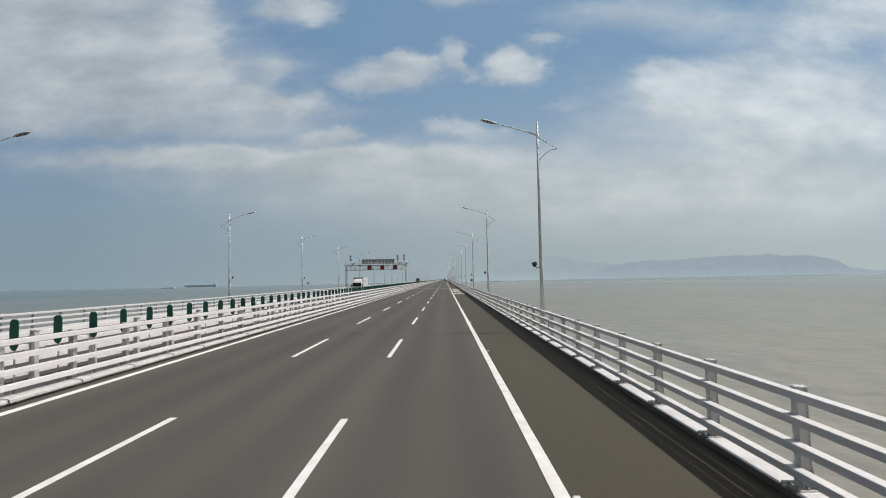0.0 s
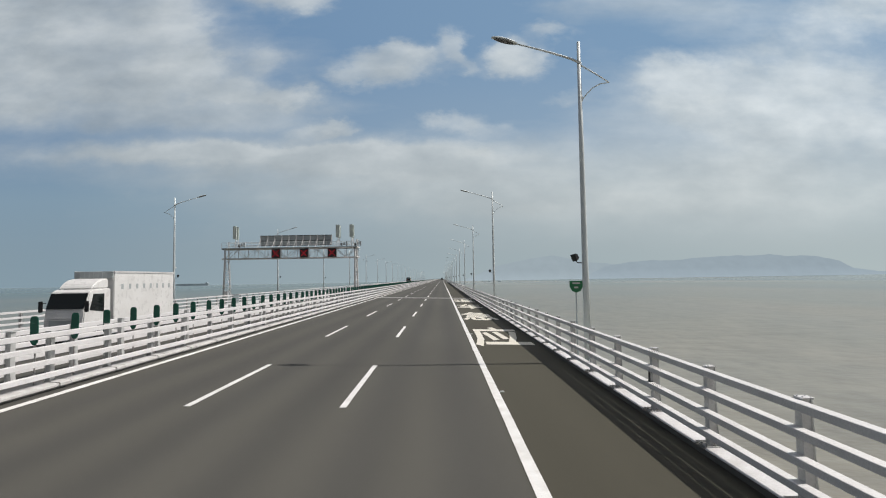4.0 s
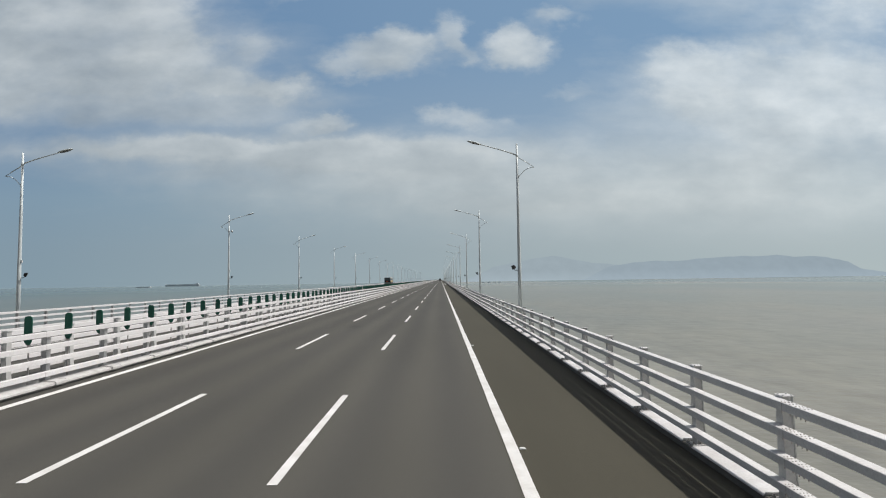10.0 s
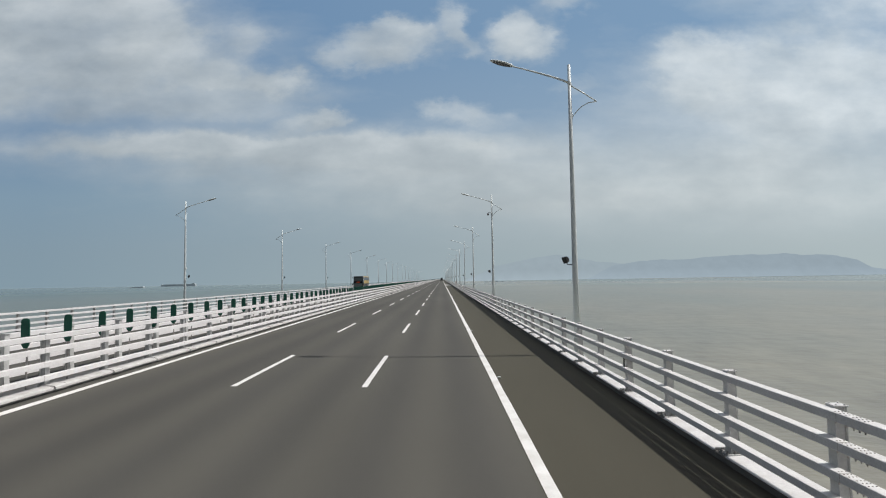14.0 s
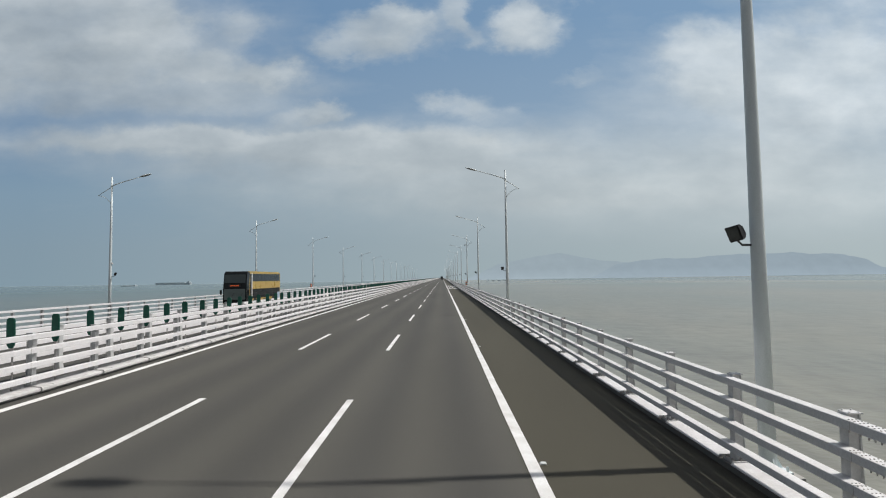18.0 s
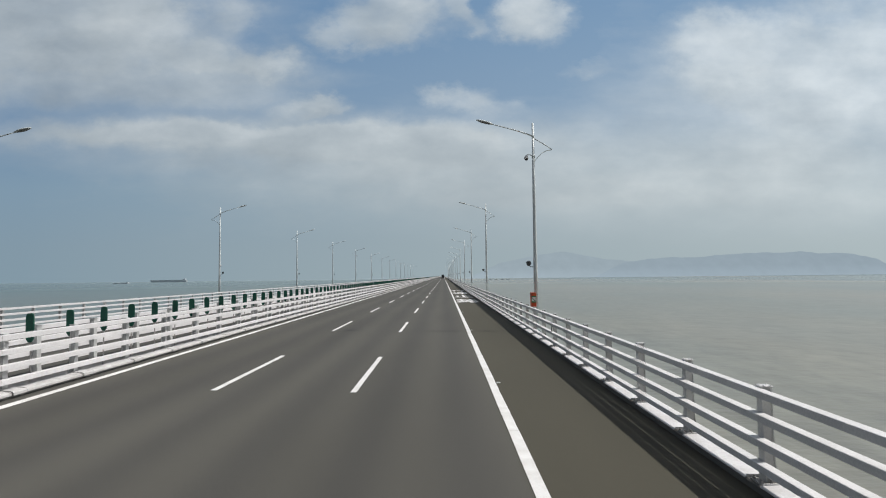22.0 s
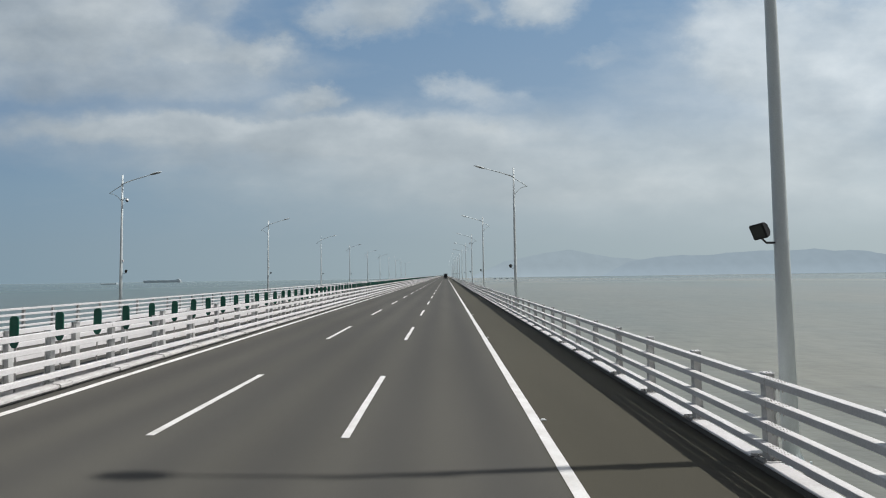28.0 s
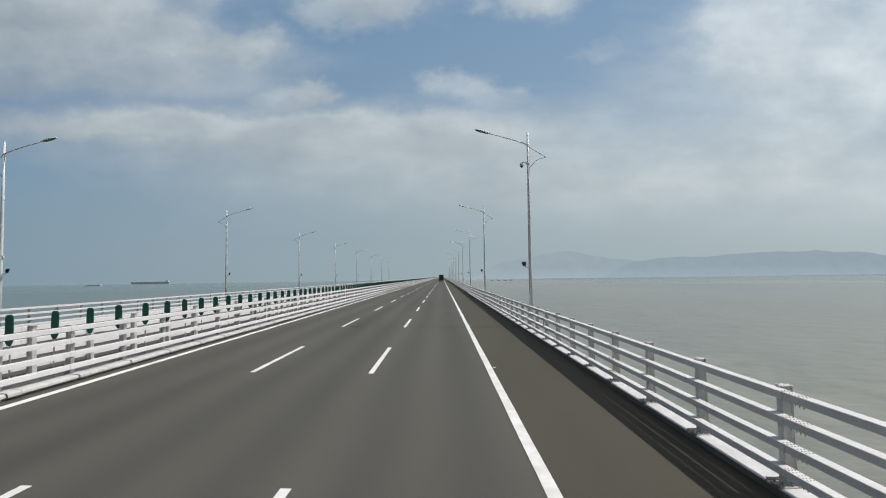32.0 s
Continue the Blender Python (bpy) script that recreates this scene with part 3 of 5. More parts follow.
JY0, JY1 = 164.45, 167.24
bm = bmesh.new()
for a, b in ((Y0, JY0), (JY1, YEND)):
    sheet(bm, [KERB_L, KERB_R], a, b, 0.0, 0.045)
road = tagged(link("road", bm, ASPHALT), "dark grey asphalt carriageway with three lanes and a shoulder", "road", kind="structure")
bm = bmesh.new()
for a, b in ((Y0, JY0), (JY1, YEND)):
    sheet(bm, [mirror(KERB_R), mirror(KERB_L)], a, b, 0.0, 0.045)
road_far = tagged(link("road", bm, ASPHALT), "dark grey asphalt carriageway for oncoming traffic", "road", kind="structure")
for x0, x1, lab in ((KERB_R, 5.12, "dark concrete kerb along the hard shoulder"), (mirror(KERB_L), KERB_L, "low grey concrete median strip"),
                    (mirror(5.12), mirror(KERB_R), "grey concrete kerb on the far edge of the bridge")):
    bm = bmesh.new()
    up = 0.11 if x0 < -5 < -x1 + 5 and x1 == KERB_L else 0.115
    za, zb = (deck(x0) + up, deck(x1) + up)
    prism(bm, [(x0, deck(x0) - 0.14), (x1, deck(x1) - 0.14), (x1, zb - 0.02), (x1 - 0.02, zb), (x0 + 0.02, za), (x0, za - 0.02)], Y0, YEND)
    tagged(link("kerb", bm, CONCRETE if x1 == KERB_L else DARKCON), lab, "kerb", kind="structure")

# markings: solid edge lines in lengths, broken lines of 6 m every 15 m
DASH0 = 11.566 - 6.06


def stripe(length, width):
    bm = bmesh.new()
    n = max(2, int(length / 1.5))
    wob = [(random.uniform(-0.006, 0.006), random.uniform(-0.006, 0.006)) for _ in range(n + 1)]
    vt = []
    for i, (a, b) in enumerate(wob):
        yy = length * i / n
        vt.append([bm.verts.new((x, yy, z)) for x, z in ((-width / 2 + a, 0), (width / 2 + b, 0), (width / 2 + b, 0.006), (-width / 2 + a, 0.006))])
    for r, s in zip(vt, vt[1:]):
        for j in range(4):
            bm.faces.new((r[j], r[(j + 1) % 4], s[(j + 1) % 4], s[j]))
    bm.faces.new(vt[0])
    bm.faces.new(vt[-1][::-1])
    return bm


TILT = math.atan(0.025)


def lay(ob, x, y):
    ob.location = (x, y, deck(x) + 0.002)
    ob.rotation_euler = (0, TILT if x > MED else -TILT, 0)


def markings(owner, solid, broken):
    dash = None
    for x in broken:
        for i in range(-6, 150):
            yy = DASH0 + 15 * i
            if i > 60:
                break
            if dash is None:
                dash = part("lane_dash", stripe(6.06, 0.16), PAINT, owner)
                o = dash
            else:
                o = again(dash, owner)
            lay(o, x, yy)
        bm = bmesh.new()
        for i in range(61, 155):
            box(bm, -0.08, 0.08, DASH0 + 15 * i, DASH0 + 15 * i + 6, 0, 0.006)
        o = tagged(part("far_lane_dashes", bm, PAINT, owner), kind="stuff")
        lay(o, x, 0)
    for x in solid:
        line = None
        for i in range(-18, 60):
            a = JY1 + 15 * i + (0.0 if i >= 0 else -(JY1 - JY0))
            if line is None:
                line = part("edge_line", stripe(14.985, 0.22), PAINT, owner)
                o = line
            else:
                o = again(line, owner)
            lay(o, x, a)
        bm = bmesh.new()
        box(bm, -0.11, 0.11, JY1 + 15 * 60, YEND, 0, 0.006)
        lay(tagged(part("far_edge_line", bm, PAINT, owner), kind="stuff"), x, 0)


markings(road, (1.57, -10.0), (-2.288, -6.036))
stud = None
for i in range(-5, 52):
    bm = bmesh.new()
    prism(bm, [(-0.06, 0.0), (-0.04, 0.022), (0.04, 0.022), (0.06, 0.0)], -0.05, 0.05)
    if stud is None:
        o = stud = part("road_stud", bm, SIGNWHITE, road, "small white reflector stud")
    else:
        bm.free()
        o = again(stud, road)
    lay(o, 1.77, 7.5 + 14.985 * i)
markings(road_far, (mirror(1.57), mirror(-10.0)), (mirror(-2.288), mirror(-6.036)))


# painted characters on the hard shoulder, each 9 m long
def lettering(text, y0, paint, shade):
    for i, ch in enumerate(text):
        cu = bpy.data.curves.new("text", 'FONT')
        cu.body, cu.size, cu.offset, cu.extrude, cu.resolution_u = ch, 1.0, 0.022, 0.0, 2
        ob = new("text", cu)
        bpy.context.view_layer.update()
        me = bpy.data.meshes.new_from_object(ob.evaluated_get(bpy.context.evaluated_depsgraph_get()))
        bpy.data.objects.remove(ob)
        co = np.empty(len(me.vertices) * 3)
        me.vertices.foreach_get("co", co)
        co = co.reshape(-1, 3)
        co[:, 0] = (co[:, 0] - 0.5) * 2.9
        co[:, 1] = (co[:, 1] + 0.08) * 9.4
        me.vertices.foreach_set("co", co.ravel())
        me.materials.clear()
        me.materials.append(paint)
        o = new("road_lettering", me)
        o.location = (3.15, y0 + 14.95 * i, deck(3.15) + 0.005)
        o.rotation_euler = (0, TILT, 0)
        tagged(o, "tall %s painted character %s on the hard shoulder" % (shade, ch), "road marking", "shoulder lettering")


lettering("\u5e94\u6025\u8f66\u9053", 107.55, CREAM, "cream-white")
lettering("\u7981\u6b62\u901a\u884c", 518.65, PAINT, "white")


# steel comb joint across the carriageways
def expansion_joint(x0, x1):
    xm = (x0 + x1) / 2
    ej = thing("expansion_joint", "pale steel comb expansion joint across the asphalt", "expansion joint", "bridge joints", at=(0, 0, 0))
    bm = bmesh.new()
    sheet(bm, [x0, x1], JY0, 166.05, 0.002, 0.05)
    part("transition_strip", bm, JOINTCON, ej)
    bm = bmesh.new()
    sheet(bm, [x0, x1], 166.06, JY1, -0.03, 0.03)
    part("trough", bm, BLACK, ej)
    # two plates whose tapered teeth mesh with a narrow gap
    for ya, yb in ((166.07, 166.34), (166.98, JY1)):
        bm = bmesh.new()
        sheet(bm, [x0, x1], ya, yb, 0.002, 0.03)
        part("comb_plate", bm, JOINT, ej)
    tooth = None
    n = int((x1 - x0) / 0.155)
    for i in range(2 * n):
        x = x0 + 0.08 + (x1 - x0 - 0.16) * i / (2 * n)
        if tooth is None:
            bm = bmesh.new()
            prism(bm, [(-0.047, 0.002), (0.047, 0.002), (0.047, -0.028), (-0.047, -0.028)], 0.0, 0.01)
            lo = [bm.verts.new(c) for c in ((-0.047, 0.01, -0.028), (0.047, 0.01, -0.028), (0.021, 0.54, -0.028), (-0.021, 0.54, -0.028))]
            hi = [bm.verts.new((v.co.x, v.co.y, 0.002)) for v in lo]
            for q in range(4):
                bm.faces.new((lo[q], lo[(q + 1) % 4], hi[(q + 1) % 4], hi[q]))
            bm.faces.new(hi)
            bm.faces.new(lo[::-1])
            o = tooth = part("comb_tooth", bm, JOINT, ej)
        else:
            o = again(tooth, ej)
        tilt = TILT if xm > MED else -TILT
        o.location = (x, 166.34 if i % 2 else 166.98, deck(x))
        o.rotation_euler = (0, tilt, 0) if i % 2 else (0, -tilt, math.pi)
    for x in (1.57, -10.0):
        x = x if xm > MED else mirror(x)
        bm = bmesh.new()
        box(bm, -0.11, 0.11, 0.0, 1.6, 0.0, 0.005)
        o = part("edge_line", bm, PAINT, ej, "white edge line over the joint")
        lay(o, x, 164.455)
        o.location.z += 0.004


expansion_joint(KERB_L, KERB_R)
expansion_joint(mirror(KERB_R), mirror(KERB_L))


# ---- guard rails ----
RAILS = ((1.475, 0.114), (1.119, 0.112), (0.744, 0.114), (0.388, 0.112))   # middle and height above the deck
SPAN = 3 * BAY          # each rail tube reaches over three bays
SEC = 5 * SPAN
SEC0 = RAIL0 - 23 * BAY  # a splice stands just past every third post


def rail_piece(length, h, tall, x):
    bm = bmesh.new()
    prism(bm, rounded(x, h, 0.156, tall, 0.007), 0.005, length - 0.005)
    return bm


def post_piece(side, cap=False):
    """Welded post behind the rails; side: -1 when the road lies towards -x."""
    s = side
    bm = bmesh.new()
    # web between two flanges, wider at the foot, with a bolted cap above the top rail
    prism(bm, [(0.0, 0.14), (-s * 0.16, 0.14), (-s * 0.13, 0.5), (-s * 0.12, 1.55), (0.0, 1.55)], -0.055, 0.055)
    prism(bm, [(-0.1, 0.14), (0.1, 0.14), (0.078, 0.5), (0.072, 1.55), (-0.072, 1.55), (-0.078, 0.5)], min(-s * 0.0, s * 0.012), max(-s * 0.0, s * 0.012), "x")
    prism(bm, [(-s * 0.16, 0.14), (-s * 0.175, 0.14), (-s * 0.145, 0.5), (-s * 0.135, 1.55), (-s * 0.12, 1.55), (-s * 0.13, 0.5)], -0.085, 0.085)
    if cap:
        box(bm, -s * 0.075 - 0.09, -s * 0.075 + 0.09, -0.09, 0.09, 1.55, 1.566)
        box(bm, -s * 0.05 - 0.19, -s * 0.05 + 0.19, -0.15, 0.15, 0.1, 0.14)
    return bm


def cap_piece(side):
    bm = bmesh.new()
    c = -side * 0.075
    box(bm, c - 0.09, c + 0.09, -0.09, 0.09, 1.55, 1.566, 0.004)
    for a in (-0.055, 0.055):
        for b in (-0.055, 0.055):
            tube(bm, [(c + a, b, 1.564), (c + a, b, 1.579)], 0.013, 6)
    return bm


def foot_piece(side):
    """Base plate with its nuts."""
    bm = bmesh.new()
    c = -side * 0.05
    box(bm, c - 0.17, c + 0.17, -0.13, 0.13, 0.115, 0.14)
    for a in (-0.13, 0.0, 0.13):
        for b in (-0.1, 0.1):
            tube(bm, [(c + a, b, 0.14), (c + a, b, 0.165)], 0.026, 6)
            tube(bm, [(c + a, b, 0.16), (c + a, b, 0.195)], 0.014, 6)
    return bm


def cover_right(s):
    """Flat sheet cover on the kerb between two posts, with a folded lip over the edge."""
    bm = bmesh.new()
    top = [(-s * 0.13, 0.15), (s * 0.15, 0.14), (s * 0.168, 0.134), (s * 0.174, 0.124), (s * 0.17, 0.114), (s * 0.16, 0.112), (s * 0.15, 0.122), (-s * 0.13, 0.13)]
    prism(bm, top, 0.2, BAY - 0.2)
    for e in (0.2, BAY - 0.2):
        box(bm, min(s * 0.14, -s * 0.12), max(s * 0.14, -s * 0.12), e - 0.008, e + 0.008, 0.13, 0.168)
    return bm


def cover_left(s, a, b):
    """Flat sheet cover with a rolled lip over the median kerb; the short ones at the posts lap over the long ones."""
    bm = bmesh.new()
    w, h = (0.028, 0.016) if b - a < 1 else (0.0, 0.0)
    out = [(s * 0.0, 0.185 + h), (s * (0.27 + w), 0.16 + h), (s * (0.315 + w), 0.148 + h), (s * (0.337 + w), 0.122 + h), (s * (0.343 + w), 0.075)]
    prism(bm, out + [(x - s * 0.014, z - 0.014) for x, z in reversed(out[1:])] + [(s * 0.0, 0.165)], a, b)
    for e in (b,):
        rim = [(x + s * 0.006, z + 0.008) for x, z in out]
        prism(bm, rim + [(x - s * 0.02, z - 0.03) for x, z in reversed(rim)], e - 0.012, e + 0.012)
    return bm


def splice_piece(x, bolts, deep):
    """Bolt rows on the rail tops, nuts below, and the dark gap of the joint."""
    bm = bmesh.new()
    for h, tall in RAILS:
        tall *= deep
        for i in range(6 if bolts else 0):
            y = -0.24 - 0.085 * i - (0.03 if i > 2 else 0)
            for dx in (-0.045, 0.0, 0.045):
                tube(bm, [(x + dx, y, h + tall / 2 - 0.002), (x + dx, y, h + tall / 2 + 0.007)], 0.0105, 6)
                if dx < 0 and i != 1:
                    tube(bm, [(x + dx, y, h - tall / 2 - 0.036), (x + dx, y, h - tall / 2)], 0.01, 6)
        prism(bm, rounded(x, h, 0.159, tall + 0.004, 0.007), -0.297, -0.291)
    return bm


def reflector_piece(s):
    bm = bmesh.new()
    box(bm, s * 0.1 - 0.01, s * 0.1 + 0.01, -0.14, -0.06, 0.78, 1.04, 0.004)
    box(bm, min(0, s * 0.1), max(0, s * 0.1), -0.075, -0.065, 0.8, 0.82)
    box(bm, min(0, s * 0.1), max(0, s * 0.1), -0.075, -0.065, 1.0, 1.02)
    return bm


def guard_rail(x, side, label, near):
    """Sections of five rail lengths. side: the way from the posts to the road they face; near: what lies on the kerb."""
    made = {}

    def piece(name, make, mat, owner, y, lab=""):
        if name not in made:
            made[name] = part(name.split(":")[0], make(), mat, owner, lab)
            o = made[name]
        else:
            o = again(made[name], owner)
        o.location = (0, y, 0)
        return o
    xr = side * 0.087
    deep, coat = (1.0, STEEL) if near == "shoulder" else (1.18, WHITERSTEEL)
    for k in range(21):
        sec = thing("guard_rail", label, "guard rail", "guard rail sections", at=(x, SEC0 + k * SEC, deck(x)))
        for i in range(15):
            y = i * BAY
            post = piece("post", lambda: post_piece(side, near != "shoulder"), POST, sec, y)
            if near == "shoulder":
                piece("post_cap", lambda: cap_piece(side), PLATE, sec, y)
                piece("base_plate", lambda: foot_piece(side), JOINT, sec, y)
                piece("kerb_cover", lambda: cover_right(side), PLATE, sec, y, "flat pale metal kerb cover")
            elif near == "median":
                piece("kerb_cover", lambda: cover_left(side, 0.31, BAY - 0.2), GREYPLATE, sec, y, "rounded pale metal kerb cover")
                piece("end_cover:short", lambda: cover_left(side, -0.16, 0.27), GREYPLATE, sec, y)
            if near == "shoulder" and (15 * k + i - 23 - 11) % 14 == 0:
                piece("reflector", lambda: reflector_piece(side), DARK, sec, y, "small black reflector bracket")
        for j, (h, tall) in enumerate(RAILS):
            for i in range(5):
                piece("rail:%d" % j, lambda: rail_piece(SPAN, h, tall * deep, xr), coat, sec, i * SPAN - 0.294)
        if near:
            for i in range(5):
                tagged(piece("splice_bolts", lambda: splice_piece(xr, near == "shoulder", deep), BOLT, sec, i * SPAN), kind="stuff")
    bm = bmesh.new()
    end = SEC0 + 21 * SEC
    for h, tall in RAILS:
        prism(bm, rounded(xr, h, 0.156, tall, 0.007), end, YEND)
    for i in range(int((1500 - end) / BAY)):
        yy = end + i * BAY
        box(bm, -0.1, 0.02, yy - 0.07, yy + 0.07, 0.2, 1.5)
    o = tagged(link("far_guard_rail", bm, STEEL), "white steel guard rail running on to the distance", "guard rail", kind="stuff")
    o.location = (x, 0, deck(x))


guard_rail(4.97, -1, "white steel four-bar guard rail beside the hard shoulder", "shoulder")
guard_rail(-10.75, 1, "white steel four-bar guard rail along the median", "median")
guard_rail(mirror(-10.75), -1, "white steel guard rail on the far side of the median", "")
guard_rail(mirror(4.97), 1, "white steel guard rail on the far edge of the bridge", "")


# ---- green glare screens behind the posts of the median rail ----
def glare_panel():
    bm = bmesh.new()
    prof = [(-0.045, 1.22), (0.045, 1.22), (0.075, 1.27), (0.095, 1.3), (0.11, 1.36), (0.112, 1.6), (0.11, 1.9), (0.095, 1.965), (0.05, 2.0),
            (-0.05, 2.0), (-0.095, 1.965), (-0.11, 1.9), (-0.112, 1.6), (-0.11, 1.36), (-0.095, 1.3), (-0.075, 1.27)]
    prism(bm, prof, -0.014, 0.014)
    # pressed ribs
    for z in (1.42, 1.6, 1.78):
        box(bm, -0.08, 0.08, -0.022, 0.022, z - 0.018, z + 0.018)
    return bm


def glare_stay():
    bm = bmesh.new()
    box(bm, -0.03, 0.03, 0.014, 0.03, 1.1, 1.5)
    tube(bm, [(0, 0.03, 0.1), (0, 0.03, 1.2)], 0.022, 6)
    return bm


GX = -10.93
GP = SPAN / 5
panel = stay = None
first, after = 0.111 + 3 * GP, 0.111 + 112 * GP     # the row is set out anew past the joint
for a, b, off in ((first, after, -0.42), (after, Y1, 0.0)):
    n = round((b - a) / GP)
    for m in range(0, n, 25):
        scr = thing("glare_screen", "row of upright dark green glare panels on the median", "glare screen", "glare screens", at=(GX, a + m * GP + off, deck(GX)))
        for i in range(min(25, n - m)):
            if panel is None:
                p, q = panel, stay = part("panel", glare_panel(), GREEN, scr), part("stay", glare_stay(), BOLT, scr)
            else:
                p, q = again(panel, scr), again(stay, scr)
            p.location = q.location = (0, i * GP, 0)
            p.rotation_euler = (radians(random.uniform(-0.8, 0.8)), radians(random.uniform(-1.2, 1.2)), radians(random.uniform(-6, 6)))
bm = bmesh.new()
for i in range(int((YEND - Y1) / GP) - 1):
    yy = after + round((Y1 - after) / GP) * GP + i * GP
    box(bm, -0.11, 0.11, yy - 0.014, yy + 0.014, 1.22, 2.0)
o = tagged(link("far_glare_screen", bm, GREEN), "dark green glare panels running on to the distance", "glare screen", kind="stuff")
o.location = (GX, 0, deck(GX))


# ---- street lamps ----
def street_lamp(label, group, flood, sensor):
    """Built for the right edge: the arm reaches towards -x. The base stands at z = 0."""
    L = thing("street_lamp", label, "street lamp", group)
    H = 12.43
    bm = bmesh.new()
    tube(bm, [(0, 0, 0.02), (0, 0, 4), (0, 0, 8), (0, 0, H)], [0.138, 0.117, 0.094, 0.062], 16)
    part("pole", bm, POLE, L, smooth=True)
    bm = bmesh.new()
    box(bm, -0.26, 0.26, -0.26, 0.26, 0.0, 0.03)
    for a in (-0.2, 0.2):
        for b in (-0.2, 0.2):
            tube(bm, [(a, b, 0.02), (a, b, 0.11)], 0.022, 6)
    for a, b in ((1, 0), (-1, 0), (0, 1), (0, -1)):
        prism(bm, [(a * 0.14 if a else b * 0.14, 0.03), (a * 0.24 if a else b * 0.24, 0.03), (a * 0.14 if a else b * 0.14, 0.22)], -0.01, 0.01, "y" if a else "x")
    part("base_plate", bm, POLE, L)
    bm = bmesh.new()
    pts = []
    for i in range(11):
        f = i / 10
        pts.append((-2.45 * f, 0, 11.62 + 0.78 * f ** 0.82))
    tube(bm, pts, [0.048 - 0.02 * i / 10 for i in range(11)], 10)
    tube(bm, [(0, 0, 11.52), (0, 0, 11.72)], 0.076, 12)
    part("arm", bm, POLE, L, smooth=True)
    head = []
    bm = bmesh.new()
    for i in range(13):
        f = i / 12
        w = 0.2 * max(math.sin(math.pi * (0.06 + 0.9 * f)), 0.1) ** 0.55
        cx, cz = -2.38 - 1.0 * f, 12.385 + 0.27 * f
        head.append([bm.verts.new((cx, w * math.cos(a), cz + (0.1 if math.sin(a) > 0 else 0.035) * math.sin(a) * w / 0.2)) for a in [2 * math.pi * q / 16 for q in range(16)]])
    for r, s in zip(head, head[1:]):
        for q in range(16):
            bm.faces.new((r[q], r[(q + 1) % 16], s[(q + 1) % 16], s[q]))
    bm.faces.new(head[0])
    bm.faces.new(head[-1][::-1])
    hd = part("lamp_head", bm, POLE, L, "flat grey lamp head", smooth=True)
    bm = bmesh.new()
    ring = [(-2.9 + 0.38 * math.cos(a), 0.15 * math.sin(a)) for a in [2 * math.pi * q / 18 for q in range(18)]]
    lo = [bm.verts.new((px, py, 12.385 + 0.27 * (-2.38 - px) - 0.04)) for px, py in ring]
    hi = [bm.verts.new((px, py, 12.385 + 0.27 * (-2.38 - px) - 0.012)) for px, py in ring]
    for q in range(18):
        bm.faces.new((lo[q], lo[(q + 1) % 18], hi[(q + 1) % 18], hi[q]))
    bm.faces.new(lo)
    bm.faces.new(hi[::-1])
    part("lens", bm, LED, hd)
    bm = bmesh.new()
    tube(bm, [(0.02, 0, 11.53), (0.6, 0, 11.18), (1.15, 0, 10.81)], [0.034, 0.03, 0.024], 8)
    tube(bm, [(1.15, 0, 10.81), (0.8, 0, 10.76), (0.5, 0, 10.6), (0.26, 0, 10.36), (0.07, 0, 10.12)], 0.022, 8)
    box(bm, 0.03, 0.1, -0.04, 0.04, 10.06, 10.3, 0.01)
    box(bm, 0.03, 0.09, -0.04, 0.04, 11.44, 11.62, 0.01)
    part("ornament", bm, POLE, L, "curved outer bracket", smooth=True)
    if flood:
        fz = 4.0
        bm = bmesh.new()
        tube(bm, [(-0.08, 0, fz - 0.17), (-0.28, -0.02, fz - 0.17), (-0.36, -0.04, fz - 0.1)], 0.02, 6)
        part("bracket", bm, DARK, L)
        bm = bmesh.new()
        tube(bm, [(0, 0, fz - 0.2), (0, 0, fz - 0.15)], 0.123, 14)
        part("clamp", bm, POLE, L)
        bm = bmesh.new()
        prism(bm, [(-0.09, -0.15), (-0.09, 0.17), (0.02, 0.16), (0.09, 0.09), (0.1, -0.06), (0.03, -0.14)], -0.15, 0.15, "x")
        bmesh.ops.bevel(bm, geom=bm.edges[:], offset=0.014, segments=2, affect='EDGES')
        for i in range(5):
            box(bm, -0.12 + 0.058 * i, -0.108 + 0.058 * i, 0.06, 0.12, -0.08, 0.1)
        fl = part("floodlight", bm, BLACK, L, "small black floodlight")
        fl.location = (-0.4, -0.06, fz + 0.03)
        fl.scale = (0.82, 0.82, 0.86)
        fl.rotation_euler = (radians(18), radians(-10), radians(-62))
        bm = bmesh.new()
        box(bm, -0.125, 0.125, -0.102, -0.092, -0.115, 0.14, 0.003)
        part("glass", bm, FLOODGLASS, fl)
    if sensor:
        bm = bmesh.new()
        box(bm, -0.2, -0.1, -0.06, 0.06, 4.86, 5.02, 0.012)
        tube(bm, [(-0.11, 0, 4.94), (0, 0, 4.94)], 0.02, 6)
        part("sensor_box", bm, BODYWHITE, L, "small white sensor box")
    return L


BASE = deck(5.6) - 0.06
lamp_r = street_lamp("tall grey-white street lamp with one arm and a floodlight", "street lamps", True, False)
lamp_l = street_lamp("tall grey-white street lamp with floodlight and small white box", "street lamps", True, True)
lamp_l.matrix_world = pose(mirror(5.6), lamp_y(-2, 1), BASE, 0, 0, 180)
lamp_r.location = (5.6, lamp_y(-2, 0), BASE)
for k in range(-1, 31):
    copy_thing(lamp_r, pose(5.6, lamp_y(k, 0), BASE, 0, 0, random.uniform(-0.6, 0.6)))
for k in range(-1, 27):
    copy_thing(lamp_l, pose(mirror(5.6), lamp_y(k, 1), BASE, 0, 0, 180 + random.uniform(-0.6, 0.6)))


